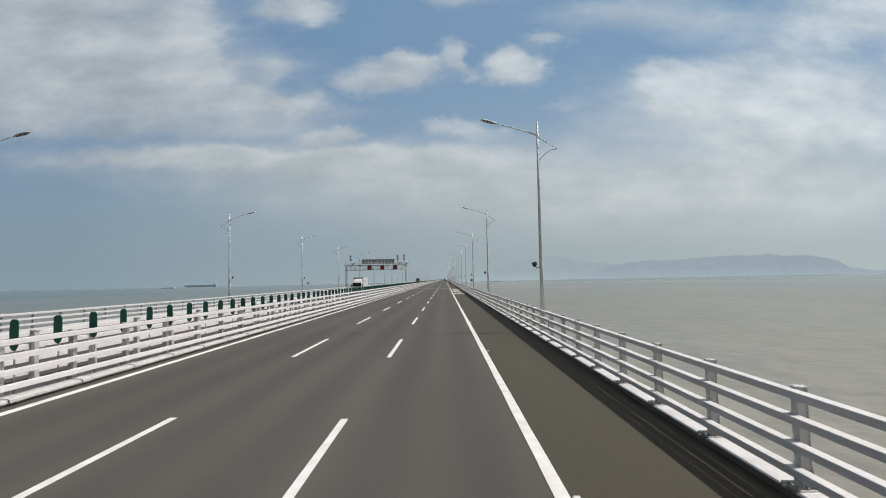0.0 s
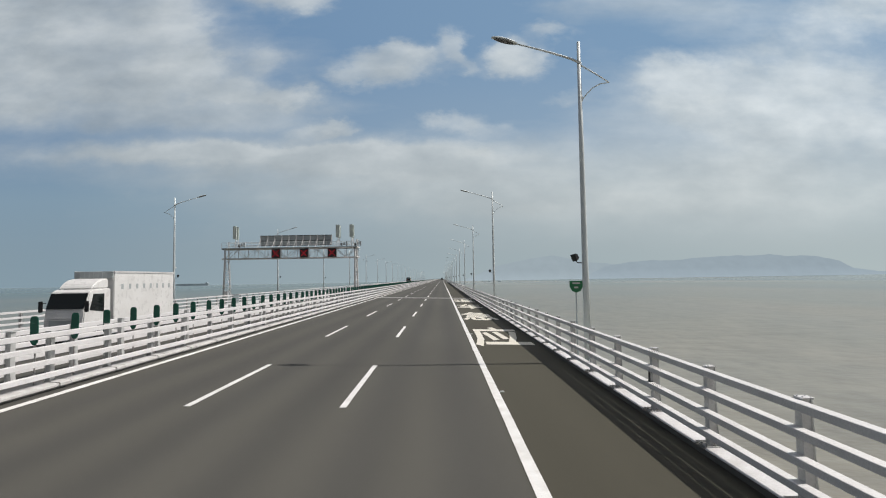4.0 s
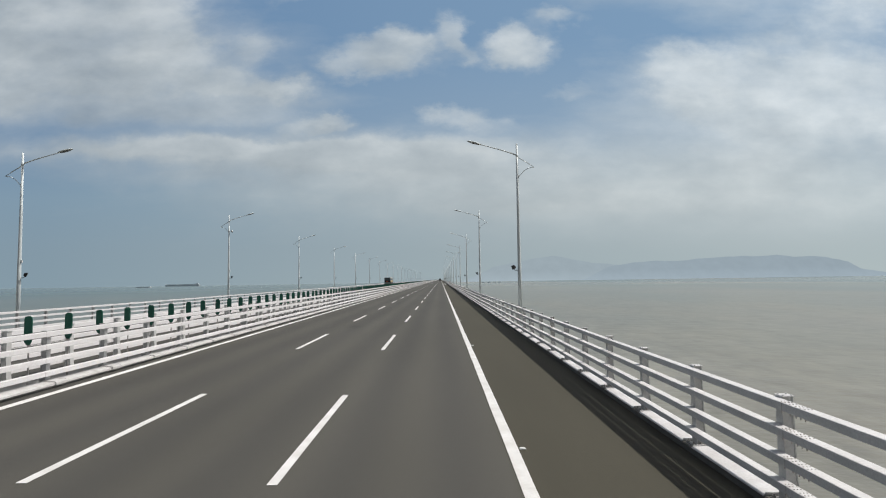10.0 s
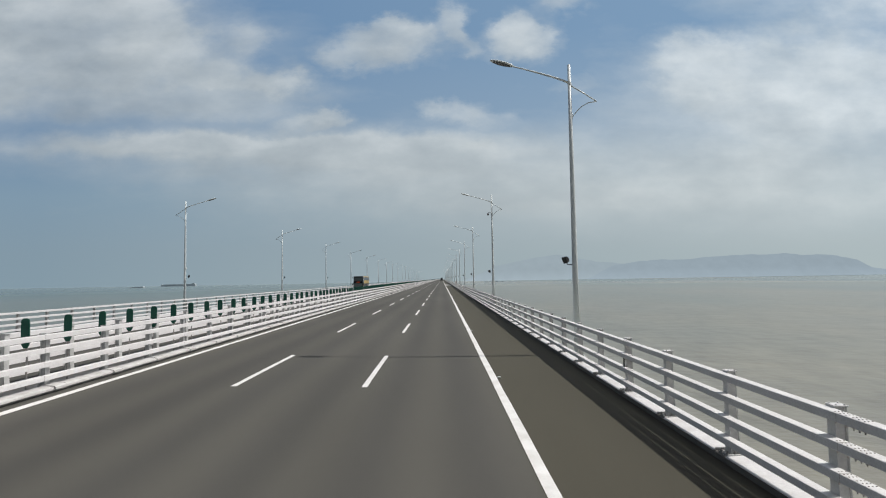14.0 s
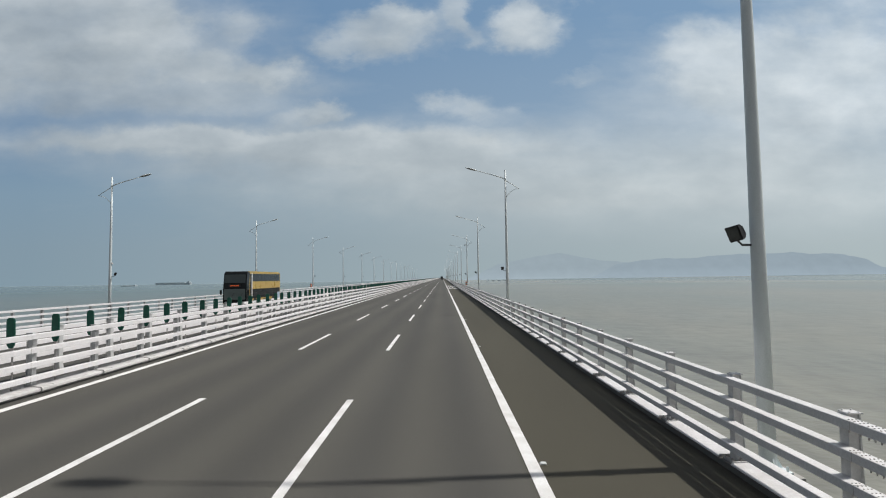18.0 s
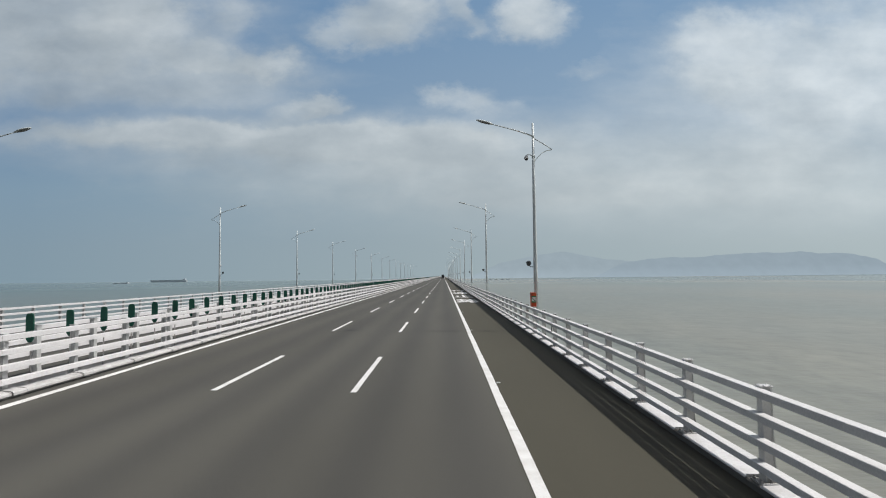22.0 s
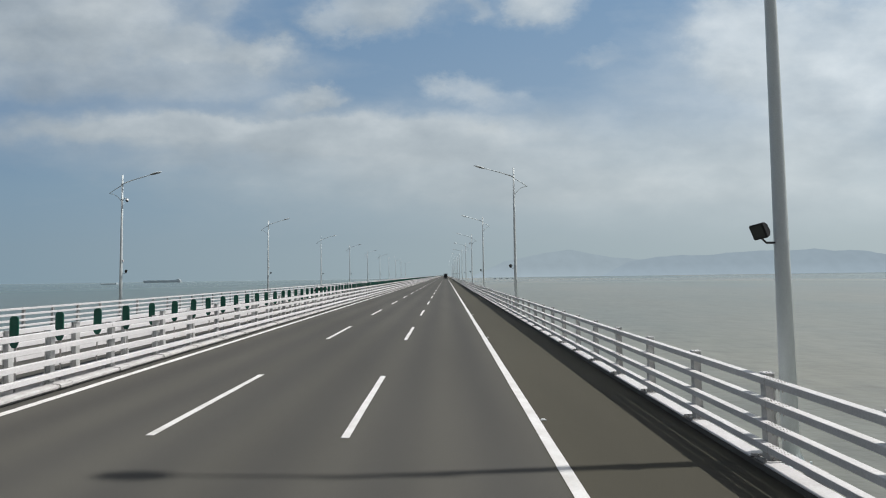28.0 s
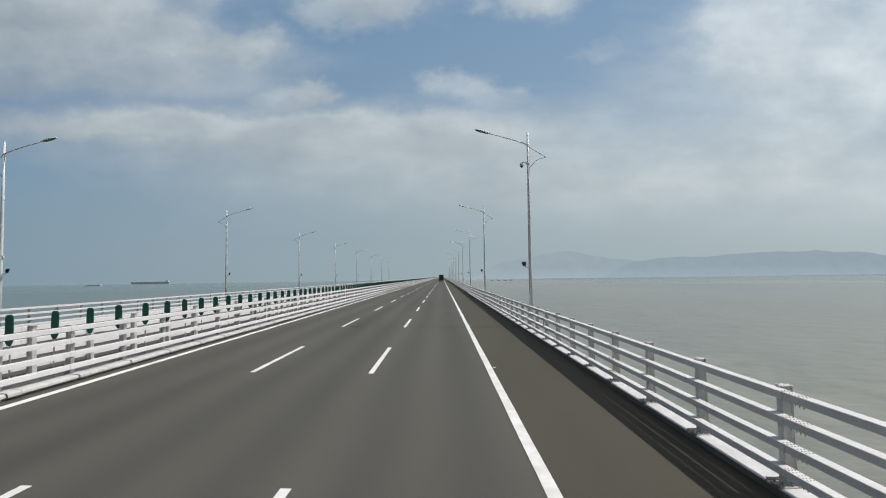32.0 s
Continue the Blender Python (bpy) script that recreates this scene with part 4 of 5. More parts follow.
# ---- emergency telephone boxes on two lamp posts ----
def phone_box(x, y, turn):
    b = thing("emergency_phone_box", "orange-red emergency telephone box strapped to a lamp post", "phone box", "phone boxes", at=(x, y, 0))
    b.rotation_euler = (0, 0, turn)
    bm = bmesh.new()
    prism(bm, [(-1.0, 2.13), (-0.48, 2.13), (-0.62, 1.34), (-1.0, 1.34)], -0.38, -0.1, "x")
    bmesh.ops.bevel(bm, geom=bm.edges[:], offset=0.008, segments=1, affect='EDGES')
    part("cabinet", bm, ORANGE, b)
    bm = bmesh.new()
    box(bm, -0.384, -0.096, -1.004, -0.476, 2.13, 2.145, 0.005)
    part("roof", bm, ORANGE, b)
    bm = bmesh.new()
    box(bm, -0.372, -0.118, -1.008, -1.001, 1.575, 1.955)
    s = part("sign", bm, SIGNGREEN, b, "green sign with a telephone")
    bm = bmesh.new()
    box(bm, -0.355, -0.135, -1.013, -1.0085, 1.65, 1.89)
    part("sign_field", bm, SIGNWHITE, s)
    bm = bmesh.new()
    tube(bm, [(-0.3, -1.018, 1.85), (-0.3, -1.018, 1.8), (-0.27, -1.018, 1.74), (-0.22, -1.018, 1.7), (-0.17, -1.018, 1.69)], [0.028, 0.016, 0.014, 0.016, 0.028], 8)
    part("handset_symbol", bm, BLACK, s)
    bm = bmesh.new()
    for z in (1.5, 2.0):
        tube(bm, [(-0.2, -0.56, z), (-0.05, -0.05, z)], 0.025, 6)
        tube(bm, [(0.06, 0, z - 0.025), (0.06, 0, z + 0.025)], 0.145, 14)
    part("strap", bm, BOLT, b)


phone_box(5.54, lamp_y(13, 0), 0)
phone_box(mirror(5.6) - 0.06, lamp_y(13, 1), 0)


def surveillance_camera(x, y, z, turn=0.0):
    """A dome camera hanging from a short bent arm on a lamp post."""
    c = thing("surveillance_camera", "white dome surveillance camera with dark glass on a lamp post", "camera", "lamp post cameras", at=(x, y, z))
    c.rotation_euler = (0, 0, turn)
    bm = bmesh.new()
    tube(bm, [(-0.06, 0, 0.1), (-0.2, 0, 0.2), (-0.36, 0, 0.2), (-0.42, 0, 0.12)], 0.03, 8)
    tube(bm, [(0, 0, 0.02), (0, 0, 0.16)], 0.1, 12)
    part("arm", bm, POLE, c, smooth=True)
    bm = bmesh.new()
    tube(bm, [(-0.42, 0, 0.15), (-0.42, 0, 0.12), (-0.42, 0, 0.0), (-0.42, 0, -0.03)], [0.05, 0.1, 0.13, 0.13], 16)
    part("housing", bm, BODYWHITE, c, smooth=True)
    bm = bmesh.new()
    tube(bm, [(-0.42, 0, -0.03), (-0.42, 0, -0.08), (-0.42, 0, -0.13), (-0.42, 0, -0.155)], [0.105, 0.1, 0.065, 0.02], 16)
    part("dome", bm, GLASS, c, "dark glass dome", smooth=True)


for k in (9, 13, 19):
    surveillance_camera(5.6, lamp_y(k, 0), 10.12)
for k in (7, 17):
    surveillance_camera(mirror(5.6), lamp_y(k, 1), 10.0, math.pi)


def distance_marker(x, y, turn=0.0):
    """A small green shield on a thin post beside a lamp."""
    m = thing("distance_marker", "small green distance marker plate on a thin post", "road sign", at=(x, y, 0))
    m.rotation_euler = (0, 0, turn)
    bm = bmesh.new()
    tube(bm, [(0, 0, deck(5.0)), (0, 0, 2.75)], 0.03, 8)
    part("post", bm, POLE, m)
    shield = [(-0.25, 2.95), (0.25, 2.95), (0.25, 2.72), (0.16, 2.56), (0.0, 2.5), (-0.16, 2.56), (-0.25, 2.72)]
    bm = bmesh.new()
    prism(bm, shield, -0.045, -0.03)
    p = part("plate", bm, BACKGREY, m, "grey sheet plate")
    bm = bmesh.new()
    prism(bm, [(u * 0.97, 2.73 + (z - 2.73) * 0.97) for u, z in shield], -0.05, -0.0455)
    part("green_face", bm, SIGNGREEN, p)
    for i, (a, b, z) in enumerate(((-0.14, 0.14, 2.86), (-0.08, 0.08, 2.7))):
        bm = bmesh.new()
        box(bm, a, b, -0.054, -0.0505, z - 0.03, z + 0.03)
        part("letter_bar", bm, SIGNWHITE, p)


distance_marker(5.22, lamp_y(2, 0))
distance_marker(mirror(5.22), lamp_y(2, 1) + 3.0, math.pi)


# ---- signal gantry over the oncoming lanes ----
def gantry():
    G = thing("sign_gantry", "white tubular steel gantry over the oncoming lanes with sign panel", "gantry", at=(0, 0, 0))
    xr, xl, ya, yb, z0, z1 = -11.55, -29.1, 152.9, 154.1, 6.2, 7.5
    for yy in (ya, yb):
        for z in (z0, z1):
            bm = bmesh.new()
            tube(bm, [(xl - 0.4, yy, z), (xr + 0.4, yy, z)], 0.085, 10)
            part("chord", bm, STEEL, G, smooth=True)
    n = 13
    dx = (xr - xl) / n
    for yy in (ya, yb):
        for i in range(n + 1):
            bm = bmesh.new()
            tube(bm, [(xl + i * dx, yy, z0), (xl + i * dx, yy, z1)], 0.045, 6)
            part("strut", bm, STEEL, G)
            if i < n:
                bm = bmesh.new()
                up = i % 2
                tube(bm, [(xl + i * dx, yy, z1 if up else z0), (xl + (i + 1) * dx, yy, z0 if up else z1)], 0.035, 6)
                part("diagonal", bm, STEEL, G)
    for i in range(n + 1):
        for z in (z0, z1):
            bm = bmesh.new()
            tube(bm, [(xl + i * dx, ya, z), (xl + i * dx, yb, z)], 0.04, 6)
            part("cross_bar", bm, STEEL, G)
    for x in (xl, xr):
        base = deck(x if x > -20 else mirror(5.6)) + 0.15
        # a thick leaning front pipe, a slimmer one behind it, zigzag lacing between and a ladder on the back
        bm = bmesh.new()
        tube(bm, [(x, 152.4, base), (x, ya, z0 - 0.1), (x, ya, z1 + 0.05)], [0.135, 0.125, 0.11], 14)
        part("leg", bm, STEEL, G, smooth=True)
        bm = bmesh.new()
        tube(bm, [(x, 154.85, base), (x, yb, z0 - 0.1), (x, yb, z1 + 0.05)], [0.075, 0.07, 0.065], 12)
        part("back_pipe", bm, STEEL, G, smooth=True)
        m = 8
        level = [base + 0.35 + (z0 - 0.25 - base - 0.35) * i / m for i in range(m + 1)]
        front = [152.4 + (ya - 152.4) * (z - base) / (z0 - base) for z in level]
        back = [154.85 + (yb - 154.85) * (z - base) / (z0 - base) for z in level]
        for i in range(m + 1):
            bm = bmesh.new()
            tube(bm, [(x, front[i], level[i]), (x, back[i], level[i])], 0.034, 6)
            part("leg_strut", bm, STEEL, G)
            if i < m:
                bm = bmesh.new()
                p, q = (front, back) if i % 2 else (back, front)
                tube(bm, [(x, p[i], level[i]), (x, q[i + 1], level[i + 1])], 0.036, 6)
                part("leg_lacing", bm, STEEL, G)
        for dy in (-0.42, -0.06):
            bm = bmesh.new()
            tube(bm, [(x + 0.16, 154.85 + dy, base + 0.4), (x + 0.16, yb + dy, z0), (x + 0.16, yb + dy, z1 + 1.1)], 0.026, 6)
            part("ladder_rail", bm, STEEL, G)
        for i in range(24):
            z = base + 0.6 + 0.3 * i
            yy = 154.85 + (yb - 154.85) * min((z - base) / (z0 - base), 1.0)
            bm = bmesh.new()
            tube(bm, [(x + 0.16, yy - 0.42, z), (x + 0.16, yy - 0.06, z)], 0.016, 6)
            part("rung", bm, STEEL, G)
        bm = bmesh.new()
        box(bm, x - 0.5, x + 0.5, 151.95, 155.2, base - 0.35, base + 0.04, 0.02)
        part("footing", bm, CONCRETE, G, "grey concrete footing")
        for a in (-0.12, 0.12):
            bm = bmesh.new()
            box(bm, x + a - 0.04, x + a + 0.04, 152.25, 152.75, base + 0.03, base + 0.4, 0.01)
            part("gusset", bm, STEEL, G)
    # walkway with hand rails
    bm = bmesh.new()
    box(bm, xl - 0.3, xr + 0.3, ya - 0.5, yb + 0.1, z1 + 0.09, z1 + 0.13)
    part("walkway", bm, BACKGREY, G)
    for yy in (ya - 0.45, yb + 0.05):
        for z in (7.95, 8.35):
            bm = bmesh.new()
            tube(bm, [(xl - 0.3, yy, z), (xr + 0.3, yy, z)], 0.022, 6)
            part("hand_rail", bm, STEEL, G)
        for i in range(19):
            bm = bmesh.new()
            x = xl - 0.3 + (xr - xl + 0.6) * i / 18
            tube(bm, [(x, yy, z1 + 0.1), (x, yy, 8.35)], 0.02, 6)
            part("baluster", bm, STEEL, G)
    for yy in (ya - 0.45, ya + 0.1, yb + 0.05):
        bm = bmesh.new()
        tube(bm, [(xr + 0.3, yy, z0), (xr + 0.3, yy, 8.6)], 0.028, 6)
        part("cage_post", bm, STEEL, G)
    for z in (6.6, 7.1, 7.6, 8.0, 8.35, 8.6):
        bm = bmesh.new()
        tube(bm, [(xr + 0.3, ya - 0.45, z), (xr + 0.3, yb + 0.05, z)], 0.022, 6)
        part("cage_bar", bm, STEEL, G)
    # back of the message panel, with its frame and stays
    px0, px1 = -24.5, -14.85
    bm = bmesh.new()
    box(bm, px0, px1, 153.55, 153.95, 7.9, 9.32, 0.02)
    sp = part("sign_panel", bm, BACKGREY, G, "grey back of a long message sign")
    for i in range(11):
        x = px0 + (px1 - px0) * i / 10
        bm = bmesh.new()
        box(bm, x - 0.04, x + 0.04, 153.42, 153.55, 7.9, 9.34)
        part("rib", bm, STEEL, sp)
        bm = bmesh.new()
        tube(bm, [(x, 153.42, 8.75), (x - 0.05, 152.9, 8.0), (x - 0.1, 152.45, 7.62)], 0.04, 6)
        tube(bm, [(x - 0.25, 152.45, 7.62), (x + 0.05, 152.45, 7.62)], 0.04, 6)
        part("stay", bm, STEEL, sp)
    for z in (7.95, 8.6, 9.3):
        bm = bmesh.new()
        box(bm, px0, px1, 153.45, 153.56, z - 0.03, z + 0.03)
        part("frame_bar", bm, DARK, sp, "dark frame bar")
    # lane signals with a red cross
    for x in (-22.13, -18.36, -14.6):
        bm = bmesh.new()
        box(bm, x - 0.56, x + 0.56, 152.45, 152.68, 6.22, 7.42, 0.02)
        sg = part("lane_signal", bm, BLACK, G, "black lane signal with a red cross")
        bm = bmesh.new()
        for a in (45, -45):
            c, s = math.cos(radians(a)), math.sin(radians(a))
            for i in range(-7, 8):
                box(bm, x + c * i * 0.078 - 0.034, x + c * i * 0.078 + 0.034, 152.44, 152.452, 6.82 + s * i * 0.078 - 0.034, 6.82 + s * i * 0.078 + 0.034)
        part("red_cross", bm, REDLED, sg)
        bm = bmesh.new()
        box(bm, x + 0.58, x + 0.66, 152.5, 152.9, 6.2, 7.6, 0.01)
        part("mount", bm, STEEL, sg)
    # paired aerial boxes on poles, and small equipment
    for x in (-27.7, -13.85, -12.0):
        for dx, dy, w, zz in ((0.0, -0.15, 0.24, 0.0), (0.1, 0.5, 0.17, -0.05)):
            bm = bmesh.new()
            box(bm, x + dx - w, x + dx + w, 152.75 + dy, 152.97 + dy, 8.87 + zz, 10.6 + zz, 0.025)
            an = part("aerial", bm, AERIAL, G, "tall greenish-white aerial box")
            bm = bmesh.new()
            tube(bm, [(x + dx, 153.1 + dy, 7.6), (x + dx, 153.1 + dy, 10.45)], 0.04, 8)
            for z in (9.2, 10.2):
                box(bm, x + dx - 0.04, x + dx + 0.04, 152.9 + dy, 153.15 + dy, z - 0.04, z + 0.04)
            part("aerial_pole", bm, STEEL, an)
        for dx in (-0.45, 0.5):
            bm = bmesh.new()
            tube(bm, [(x + dx, 153.1, 7.62), (x, 153.05, 8.75)], 0.03, 6)
            part("aerial_stay", bm, STEEL, G)
        for i in range(3):
            bm = bmesh.new()
            xx = x + 0.45 + 0.35 * i
            box(bm, xx - 0.12, xx + 0.1, 153.0, 153.25, 7.75 + 0.12 * (i % 2), 8.15 + 0.1 * i, 0.015)
            part("equipment_box", bm, BACKGREY if i else DARK, G)
    bm = bmesh.new()
    box(bm, -28.7, -28.2, 151.6, 152.0, 0.4, 1.9, 0.03)
    part("control_cabinet", bm, BODYWHITE, G, "white control cabinet at the leg")


gantry()


# ---- vehicles ----
def wheels(owner, xa, xb, ys, z, r):
    for x, s in ((xa, 1), (xb, -1)):
        for yy in ys:
            bm = bmesh.new()
            wheel_disc(bm, x, x + s * 0.26, yy, z + r, r)
            w = part("wheel", bm, RUBBER, owner, smooth=False)
            bm = bmesh.new()
            wheel_disc(bm, x - s * 0.012, x + s * 0.1, yy, z + r, r * 0.58)
            part("rim", bm, BOLT, w)


def truck(x, y):
    """Box truck; y: its front, which faces -y. x: its middle."""
    z = deck(x)
    T = thing("box_truck", "white box truck with a plain tall body on the oncoming lane", "truck", at=(0, 0, 0))
    bm = bmesh.new()
    prism(bm, [(y + 0.05, z + 0.5), (y, z + 1.2), (y + 0.1, z + 1.75), (y + 0.45, z + 2.6), (y + 0.75, z + 2.75), (y + 2.1, z + 2.8), (y + 2.1, z + 0.5)], x - 0.98, x + 0.98, "x")
    bmesh.ops.bevel(bm, geom=bm.edges[:], offset=0.05, segments=2, affect='EDGES')
    cab = part("cab", bm, BODYWHITE, T)
    bm = bmesh.new()
    prism(bm, [(y + 0.09, z + 1.8), (y + 0.45, z + 2.56), (y + 0.41, z + 2.57), (y + 0.06, z + 1.81)], x - 0.92, x + 0.92, "x")
    part("windscreen", bm, GLASS, cab)
    for s in (-1, 1):
        bm = bmesh.new()
        prism(bm, [(y + 0.45, z + 1.72), (y + 0.72, z + 2.52), (y + 1.55, z + 2.52), (y + 1.55, z + 1.6)], x + s * 0.97, x + s * 0.995, "x")
        part("side_window", bm, GLASS, cab)
        bm = bmesh.new()
        box(bm, x + s * 1.13 - 0.09, x + s * 1.13 + 0.09, y - 0.05, y + 0.08, z + 1.65, z + 2.2, 0.03)
        tube(bm, [(x + s * 0.95, y + 0.15, z + 2.1), (x + s * 1.13, y + 0.05, z + 2.1)], 0.02, 6)
        part("mirror", bm, BLACK, cab)
        bm = bmesh.new()
        box(bm, x + s * 0.72 - 0.2, x + s * 0.72 + 0.2, y - 0.02, y + 0.1, z + 0.75, z + 0.95, 0.02)
        part("headlight", bm, LENS, cab)
    bm = bmesh.new()
    box(bm, x - 0.7, x + 0.7, y - 0.015, y + 0.05, z + 0.95, z + 1.25, 0.01)
    part("grille", bm, BACKGREY, cab)
    bm = bmesh.new()
    prism(bm, [(y + 0.75, z + 2.76), (y + 0.95, z + 3.0), (y + 1.3, z + 3.2), (y + 1.75, z + 3.3), (y + 2.1, z + 3.3), (y + 2.1, z + 2.78)], x - 0.86, x + 0.86, "x")
    bmesh.ops.bevel(bm, geom=bm.edges[:], offset=0.07, segments=3, affect='EDGES')
    part("wind_deflector", bm, BODYWHITE, cab)
    bm = bmesh.new()
    box(bm, x - 1.02, x + 1.02, y + 2.14, y + 2.26, z + 3.3, z + 3.66, 0.02)
    for i in range(9):
        box(bm, x - 0.98 + 0.235 * i, x - 0.92 + 0.235 * i, y + 2.12, y + 2.15, z + 3.34, z + 3.62)
    part("headboard", bm, BACKGREY, T, "grey framed headboard")
    bm = bmesh.new()
    for i in range(4):
        box(bm, x - 0.8, x + 0.8, y - 0.005, y + 0.06, z + 1.02 + 0.1 * i, z + 1.06 + 0.1 * i)
    part("grille_bar", bm, PLATE, cab)
    bm = bmesh.new()
    box(bm, x - 1.06, x + 1.06, y + 2.25, y + 8.35, z + 0.95, z + 3.68, 0.03)
    body = part("cargo_box", bm, BODYWHITE, T, "plain white cargo box")
    for s in (-1, 1):
        for zz in (0.98, 3.65):
            bm = bmesh.new()
            box(bm, x + s * 1.05, x + s * 1.085, y + 2.25, y + 8.35, z + zz - 0.05, z + zz + 0.05)
            part("edge_trim", bm, PLATE, body)
    for i in range(8):
        bm = bmesh.new()
        yy = y + 2.85 + 0.69 * i
        box(bm, x + 1.062, x + 1.067, yy, yy + 0.2, z + 2.72, z + 3.0)
        part("letter_bar", bm, BACKGREY, body)
    bm = bmesh.new()
    box(bm, x - 0.45, x + 0.45, y + 0.6, y + 8.5, z + 0.6, z + 0.95)
    part("chassis", bm, DARK, T)
    wheels(T, x + 1.0, x - 1.0, (y + 1.2, y + 6.7), z, 0.5)


truck(-18.41, 108.4)


def bus(x, y):
    """Double-deck coach facing -y; y: its front, x: its middle."""
    z = deck(x)
    h, w, ln = 4.12, 1.25, 11.8
    B = thing("double_deck_bus", "golden-yellow and black double-deck bus on the oncoming lane", "bus", at=(0, 0, 0))
    bm = bmesh.new()
    prism(bm, [(y + 0.06, z + 0.35), (y, z + 1.0), (y + 0.03, z + 2.2), (y + 0.22, z + h - 0.25), (y + 0.45, z + h - 0.05), (y + 1.0, z + h), (y + ln - 0.3, z + h), (y + ln, z + h - 0.3), (y + ln, z + 0.35)], x - w, x + w, "x")
    bmesh.ops.bevel(bm, geom=bm.edges[:], offset=0.09, segments=3, affect='EDGES')
    body = part("body", bm, YELLOW, B)
    # black front shell with two windscreens; it wraps round to the doors and over the brow
    bm = bmesh.new()
    prism(bm, [(y - 0.01, z + 0.62), (y - 0.03, z + 1.0), (y, z + 2.2), (y + 0.19, z + h - 0.3), (y + 0.42, z + h - 0.03), (y + 0.8, z + h + 0.02), (y + 1.0, z + h - 0.1), (y + 1.0, z + 0.62)], x - w - 0.012, x + w + 0.012, "x")
    bmesh.ops.bevel(bm, geom=bm.edges[:], offset=0.06, segments=3, affect='EDGES')
    front = part("front_shell", bm, GLASS, B, "glossy black front")
    bm = bmesh.new()
    prism(bm, [(y - 0.018, z + 2.85), (y + 0.15, z + h - 0.35), (y + 0.2, z + h - 0.35), (y + 0.04, z + 2.85)], x - 1.12, x + 1.12, "x")
    part("upper_windscreen", bm, SHEENGLASS, front)
    bm = bmesh.new()
    prism(bm, [(y - 0.045, z + 1.05), (y - 0.015, z + 2.2), (y + 0.03, z + 2.2), (y, z + 1.05)], x - 1.14, x + 1.14, "x")
    part("lower_windscreen", bm, PALEGLASS, front, "paler lower windscreen")
    for a in (-0.5, 0.45):
        bm = bmesh.new()
        tube(bm, [(x + a, y - 0.06, z + 1.05), (x + a + 0.45, y - 0.04, z + 1.75)], 0.012, 5)
        part("wiper", bm, BLACK, front)
    bm = bmesh.new()
    prism(bm, [(y - 0.03, z + 2.4), (y - 0.022, z + 2.72), (y + 0.05, z + 2.72), (y + 0.04, z + 2.4)], x - 0.65, x + 0.65, "x")
    sign = part("destination_sign", bm, BLACK, front)
    for i in range(5):
        bm = bmesh.new()
        box(bm, x - 0.45 + 0.19 * i, x - 0.31 + 0.19 * i, y - 0.045, y - 0.03, z + 2.5, z + 2.6)
        part("sign_bar", bm, ORANGELED, sign)
    for s in (-1, 1):
        xs = x + s * w
        lo, hi = (xs, xs + 0.014) if s > 0 else (xs - 0.014, xs)
        bm = bmesh.new()
        box(bm, lo, hi, y + 1.78, y + ln - 0.35, z + h - 1.12, z + h - 0.28)
        up = part("upper_window_band", bm, GLASS, body, "dark upper window band")
        bm = bmesh.new()
        box(bm, lo, hi, y + 1.78, y + ln - 0.3, z + 1.1, z + 2.15)
        low = part("lower_window_band", bm, GLASS, body, "dark lower window band")
        for i in range(6):
            bm = bmesh.new()
            yy = y + 3.3 + 1.4 * i
            box(bm, min(lo, hi) - 0.002, max(lo, hi) + 0.004, yy - 0.02, yy + 0.02, z + h - 1.15, z + h - 0.3)
            part("pillar", bm, BLACK, up)
        bm = bmesh.new()
        box(bm, lo, hi, y + 1.1, y + 1.56, z + 0.6, z + h - 0.3)
        part("front_door", bm, GLASS, body, "dark glazed door")
        bm = bmesh.new()
        box(bm, lo, hi + 0.004, y + 1.55, y + 1.78, z + 0.5, z + h - 0.22)
        part("white_stripe", bm, BODYWHITE, body)
        bm = bmesh.new()
        box(bm, xs + s * 0.25 - 0.1, xs + s * 0.25 + 0.1, y - 0.1, y + 0.05, z + 1.6, z + 2.1, 0.03)
        tube(bm, [(xs, y + 0.15, z + 2.2), (xs + s * 0.25, y - 0.02, z + 2.05)], 0.02, 6)
        part("mirror", bm, BLACK, body)
        bm = bmesh.new()
        box(bm, x + s * 0.9 - 0.2, x + s * 0.9 + 0.2, y - 0.05, y + 0.1, z + 0.6, z + 0.82, 0.02)
        part("headlight", bm, LENS, front)
        for i, yy in enumerate((y + 5.3, y + 8.4)):
            bm = bmesh.new()
            box(bm, lo, hi, yy, yy + 0.8, z + 0.45, z + 0.95)
            part("locker_door", bm, BLACK if i else DARK, body)
    bm = bmesh.new()
    box(bm, x - 1.2, x + 1.2, y - 0.06, y + 0.3, z + 0.3, z + 0.55, 0.04)
    part("bumper", bm, YELLOW, B)
    for s in (-1, 1):
        for yy in (y + 2.6, y + 8.9):
            bm = bmesh.new()
            wheel_disc(bm, x + s * (w - 0.1), x + s * (w + 0.012), yy, z + 0.52, 0.62)
            part("wheel_arch", bm, BLACK, body)
        bm = bmesh.new()
        box(bm, x + s * (w + 0.016) - 0.01, x + s * (w + 0.016) + 0.01, y + ln - 1.3, y + ln - 0.3, z + 0.6, z + 1.6, 0.004)
        part("rear_panel", bm, PALEBLUE, body, "pale blue rear quarter panel")
    wheels(B, x + 1.28, x - 1.28, (y + 2.6, y + 8.9), z, 0.5)


bus(-22.4, 429.6)


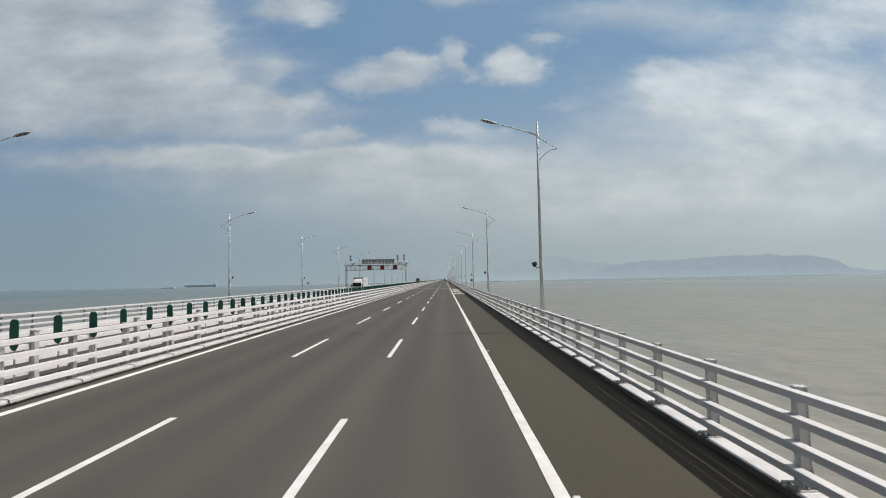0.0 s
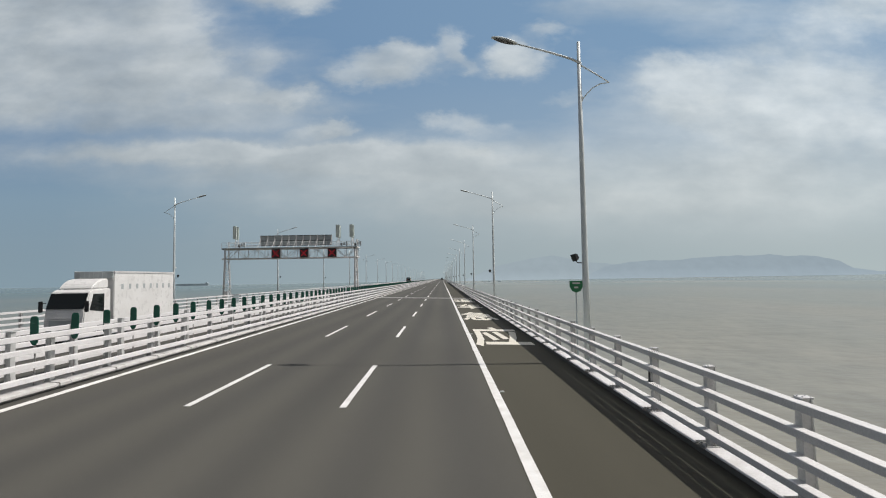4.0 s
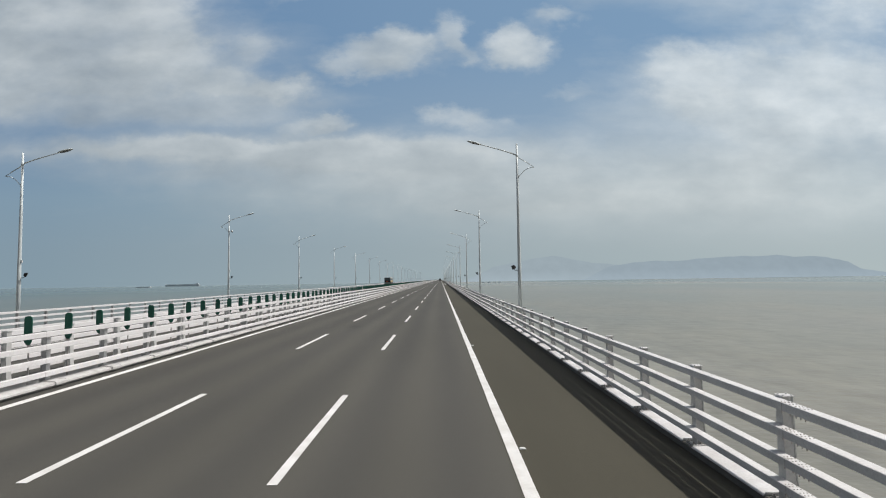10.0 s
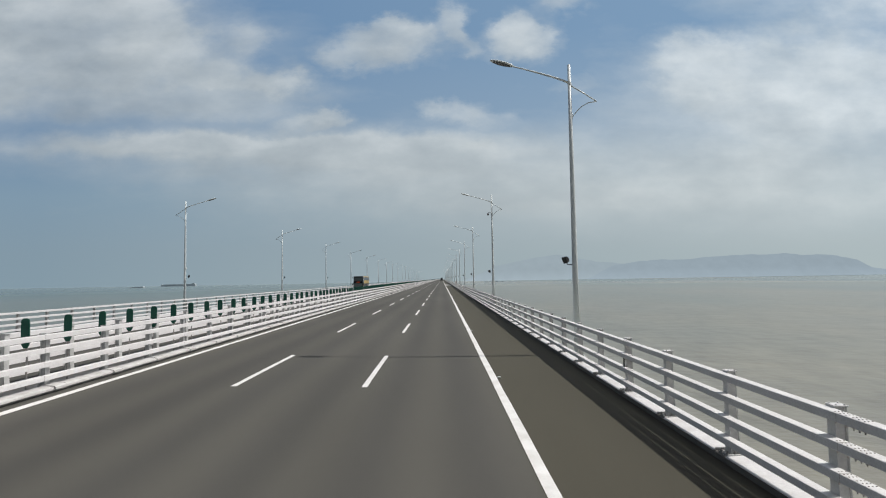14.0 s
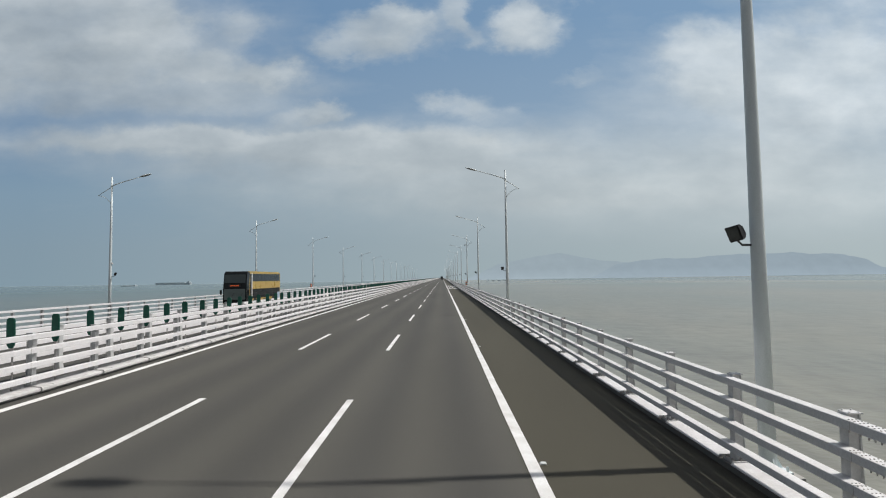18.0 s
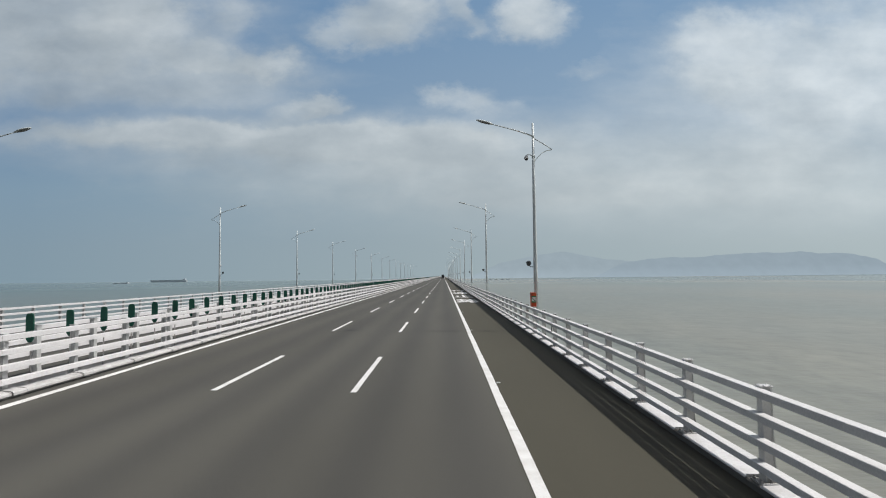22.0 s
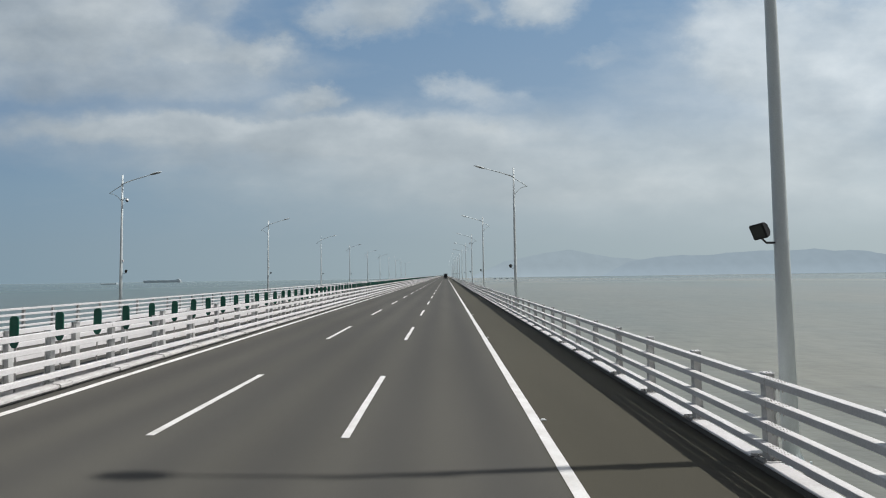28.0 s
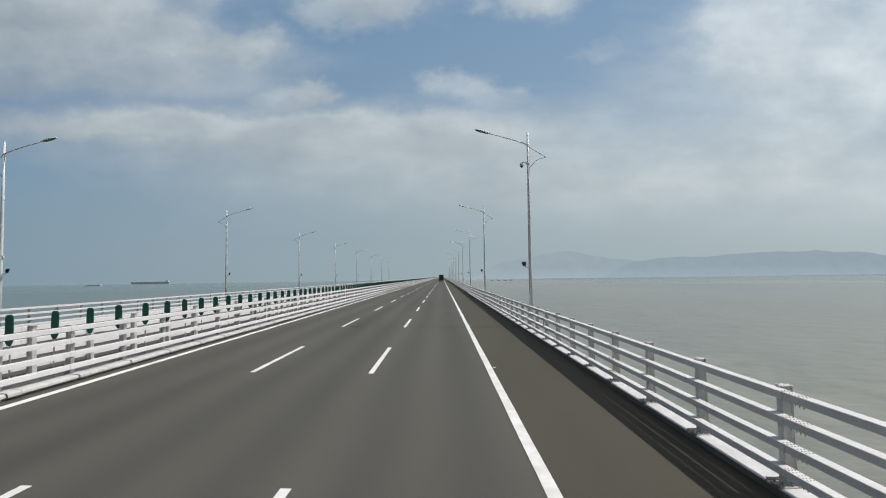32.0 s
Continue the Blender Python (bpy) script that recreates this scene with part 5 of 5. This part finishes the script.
def car(x, y):
    """White fastback car facing -y."""
    z = deck(x)
    C = thing("car", "white fastback car on the oncoming lane", "car", at=(0, 0, 0))
    prof = [(y + 0.1, z + 0.3), (y, z + 0.6), (y + 0.25, z + 0.82), (y + 1.25, z + 0.98), (y + 4.2, z + 1.02), (y + 4.65, z + 0.98), (y + 4.7, z + 0.4), (y + 4.55, z + 0.28)]
    bm = bmesh.new()
    prism(bm, prof, x - 0.9, x + 0.9, "x")
    bmesh.ops.bevel(bm, geom=bm.edges[:], offset=0.09, segments=3, affect='EDGES')
    body = part("body", bm, BODYWHITE, C)
    bm = bmesh.new()
    a = [bm.verts.new(p) for p in ((x - 0.82, y + 1.15, z + 0.95), (x + 0.82, y + 1.15, z + 0.95), (x + 0.82, y + 4.45, z + 0.98), (x - 0.82, y + 4.45, z + 0.98))]
    b = [bm.verts.new(p) for p in ((x - 0.62, y + 2.05, z + 1.43), (x + 0.62, y + 2.05, z + 1.43), (x + 0.6, y + 3.3, z + 1.42), (x - 0.6, y + 3.3, z + 1.42))]
    for i in range(4):
        bm.faces.new((a[i], a[(i + 1) % 4], b[(i + 1) % 4], b[i]))
    bm.faces.new(b)
    bm.faces.new(a[::-1])
    part("glasshouse", bm, GLASS, C)
    bm = bmesh.new()
    box(bm, x - 0.64, x + 0.64, y + 1.98, y + 3.35, z + 1.415, z + 1.47, 0.02)
    for s in (-1, 1):
        tube(bm, [(x + s * 0.82, y + 1.15, z + 0.97), (x + s * 0.63, y + 2.05, z + 1.44)], 0.045, 8)
        tube(bm, [(x + s * 0.82, y + 4.4, z + 0.98), (x + s * 0.62, y + 3.3, z + 1.43)], 0.06, 8)
        tube(bm, [(x + s * 0.83, y + 2.75, z + 0.97), (x + s * 0.63, y + 2.7, z + 1.43)], 0.04, 8)
    part("roof", bm, BODYWHITE, C)
    for s in (-1, 1):
        bm = bmesh.new()
        box(bm, x + s * 0.98 - 0.09, x + s * 0.98 + 0.09, y + 1.5, y + 1.68, z + 0.95, z + 1.1, 0.04)
        part("mirror", bm, BODYWHITE, body)
        bm = bmesh.new()
        box(bm, x + s * 0.65 - 0.2, x + s * 0.65 + 0.2, y + 0.05, y + 0.3, z + 0.64, z + 0.76, 0.03)
        part("headlight", bm, LENS, body)
    wheels(C, x + 0.86, x - 0.86, (y + 0.95, y + 3.75), z, 0.32)


car(-18.4, 653.0)


def lorry_ahead(x, y):
    """Tail of a lorry far ahead in the same lane."""
    z = deck(x)
    T = thing("lorry", "small dark lorry far ahead on the carriageway", "truck", at=(0, 0, 0))
    bm = bmesh.new()
    box(bm, x - 1.25, x + 1.25, y, y + 8.0, z + 1.0, z + 4.1, 0.05)
    part("cargo_box", bm, DARK, T)
    bm = bmesh.new()
    box(bm, x - 1.15, x + 1.15, y + 8.2, y + 10.2, z + 0.6, z + 2.8, 0.08)
    part("cab", bm, BODYWHITE, T)
    bm = bmesh.new()
    box(bm, x - 1.2, x + 1.2, y + 0.1, y + 0.3, z + 0.55, z + 0.75)
    part("bumper", bm, DARK, T)
    wheels(T, x + 1.2, x - 1.2, (y + 1.6, y + 9.2), z, 0.5)


lorry_ahead(-0.4, 950.0)


# ---- ships ----
def ship(x, y, length, height, label, hatches=6):
    """Seen from the side: bow at -x, deckhouse aft at +x."""
    S = thing("cargo_ship", label, "ship", "ships", at=(x, y, SEA))
    bm = bmesh.new()
    a = length / 2
    prism(bm, [(-a, height * 1.1), (-a * 0.965, 0), (a * 0.97, 0), (a, height), (-a * 0.9, height)], -12, 12)
    part("hull", bm, HULL, S)
    bm = bmesh.new()
    box(bm, a * 0.78, a * 0.93, -8, 8, height, height * 1.55)
    box(bm, a * 0.84, a * 0.88, -2, 2, height * 1.55, height * 1.8)
    part("deckhouse", bm, HULL, S)
    for i in range(hatches):
        bm = bmesh.new()
        box(bm, -a * 0.8 + i * a * 1.5 / hatches, -a * 0.8 + (i + 0.8) * a * 1.5 / hatches, -9, 9, height, height * 1.08)
        part("hatch", bm, HULL, S)


ship(-1948, 4150, 255, 14.5, "long blue-grey cargo ship lying off in the haze")
ship(-1729, 3249, 80, 5, "low grey barge far off in the haze", 3)
for i in range(4):
    ship(255 + 34 * i, 3300 + 15 * i, 15, 3.2, "tiny fishing boat far out on the bay", 1)
ship(3180, 3700, 60, 7, "small grey vessel near the far shore", 3)
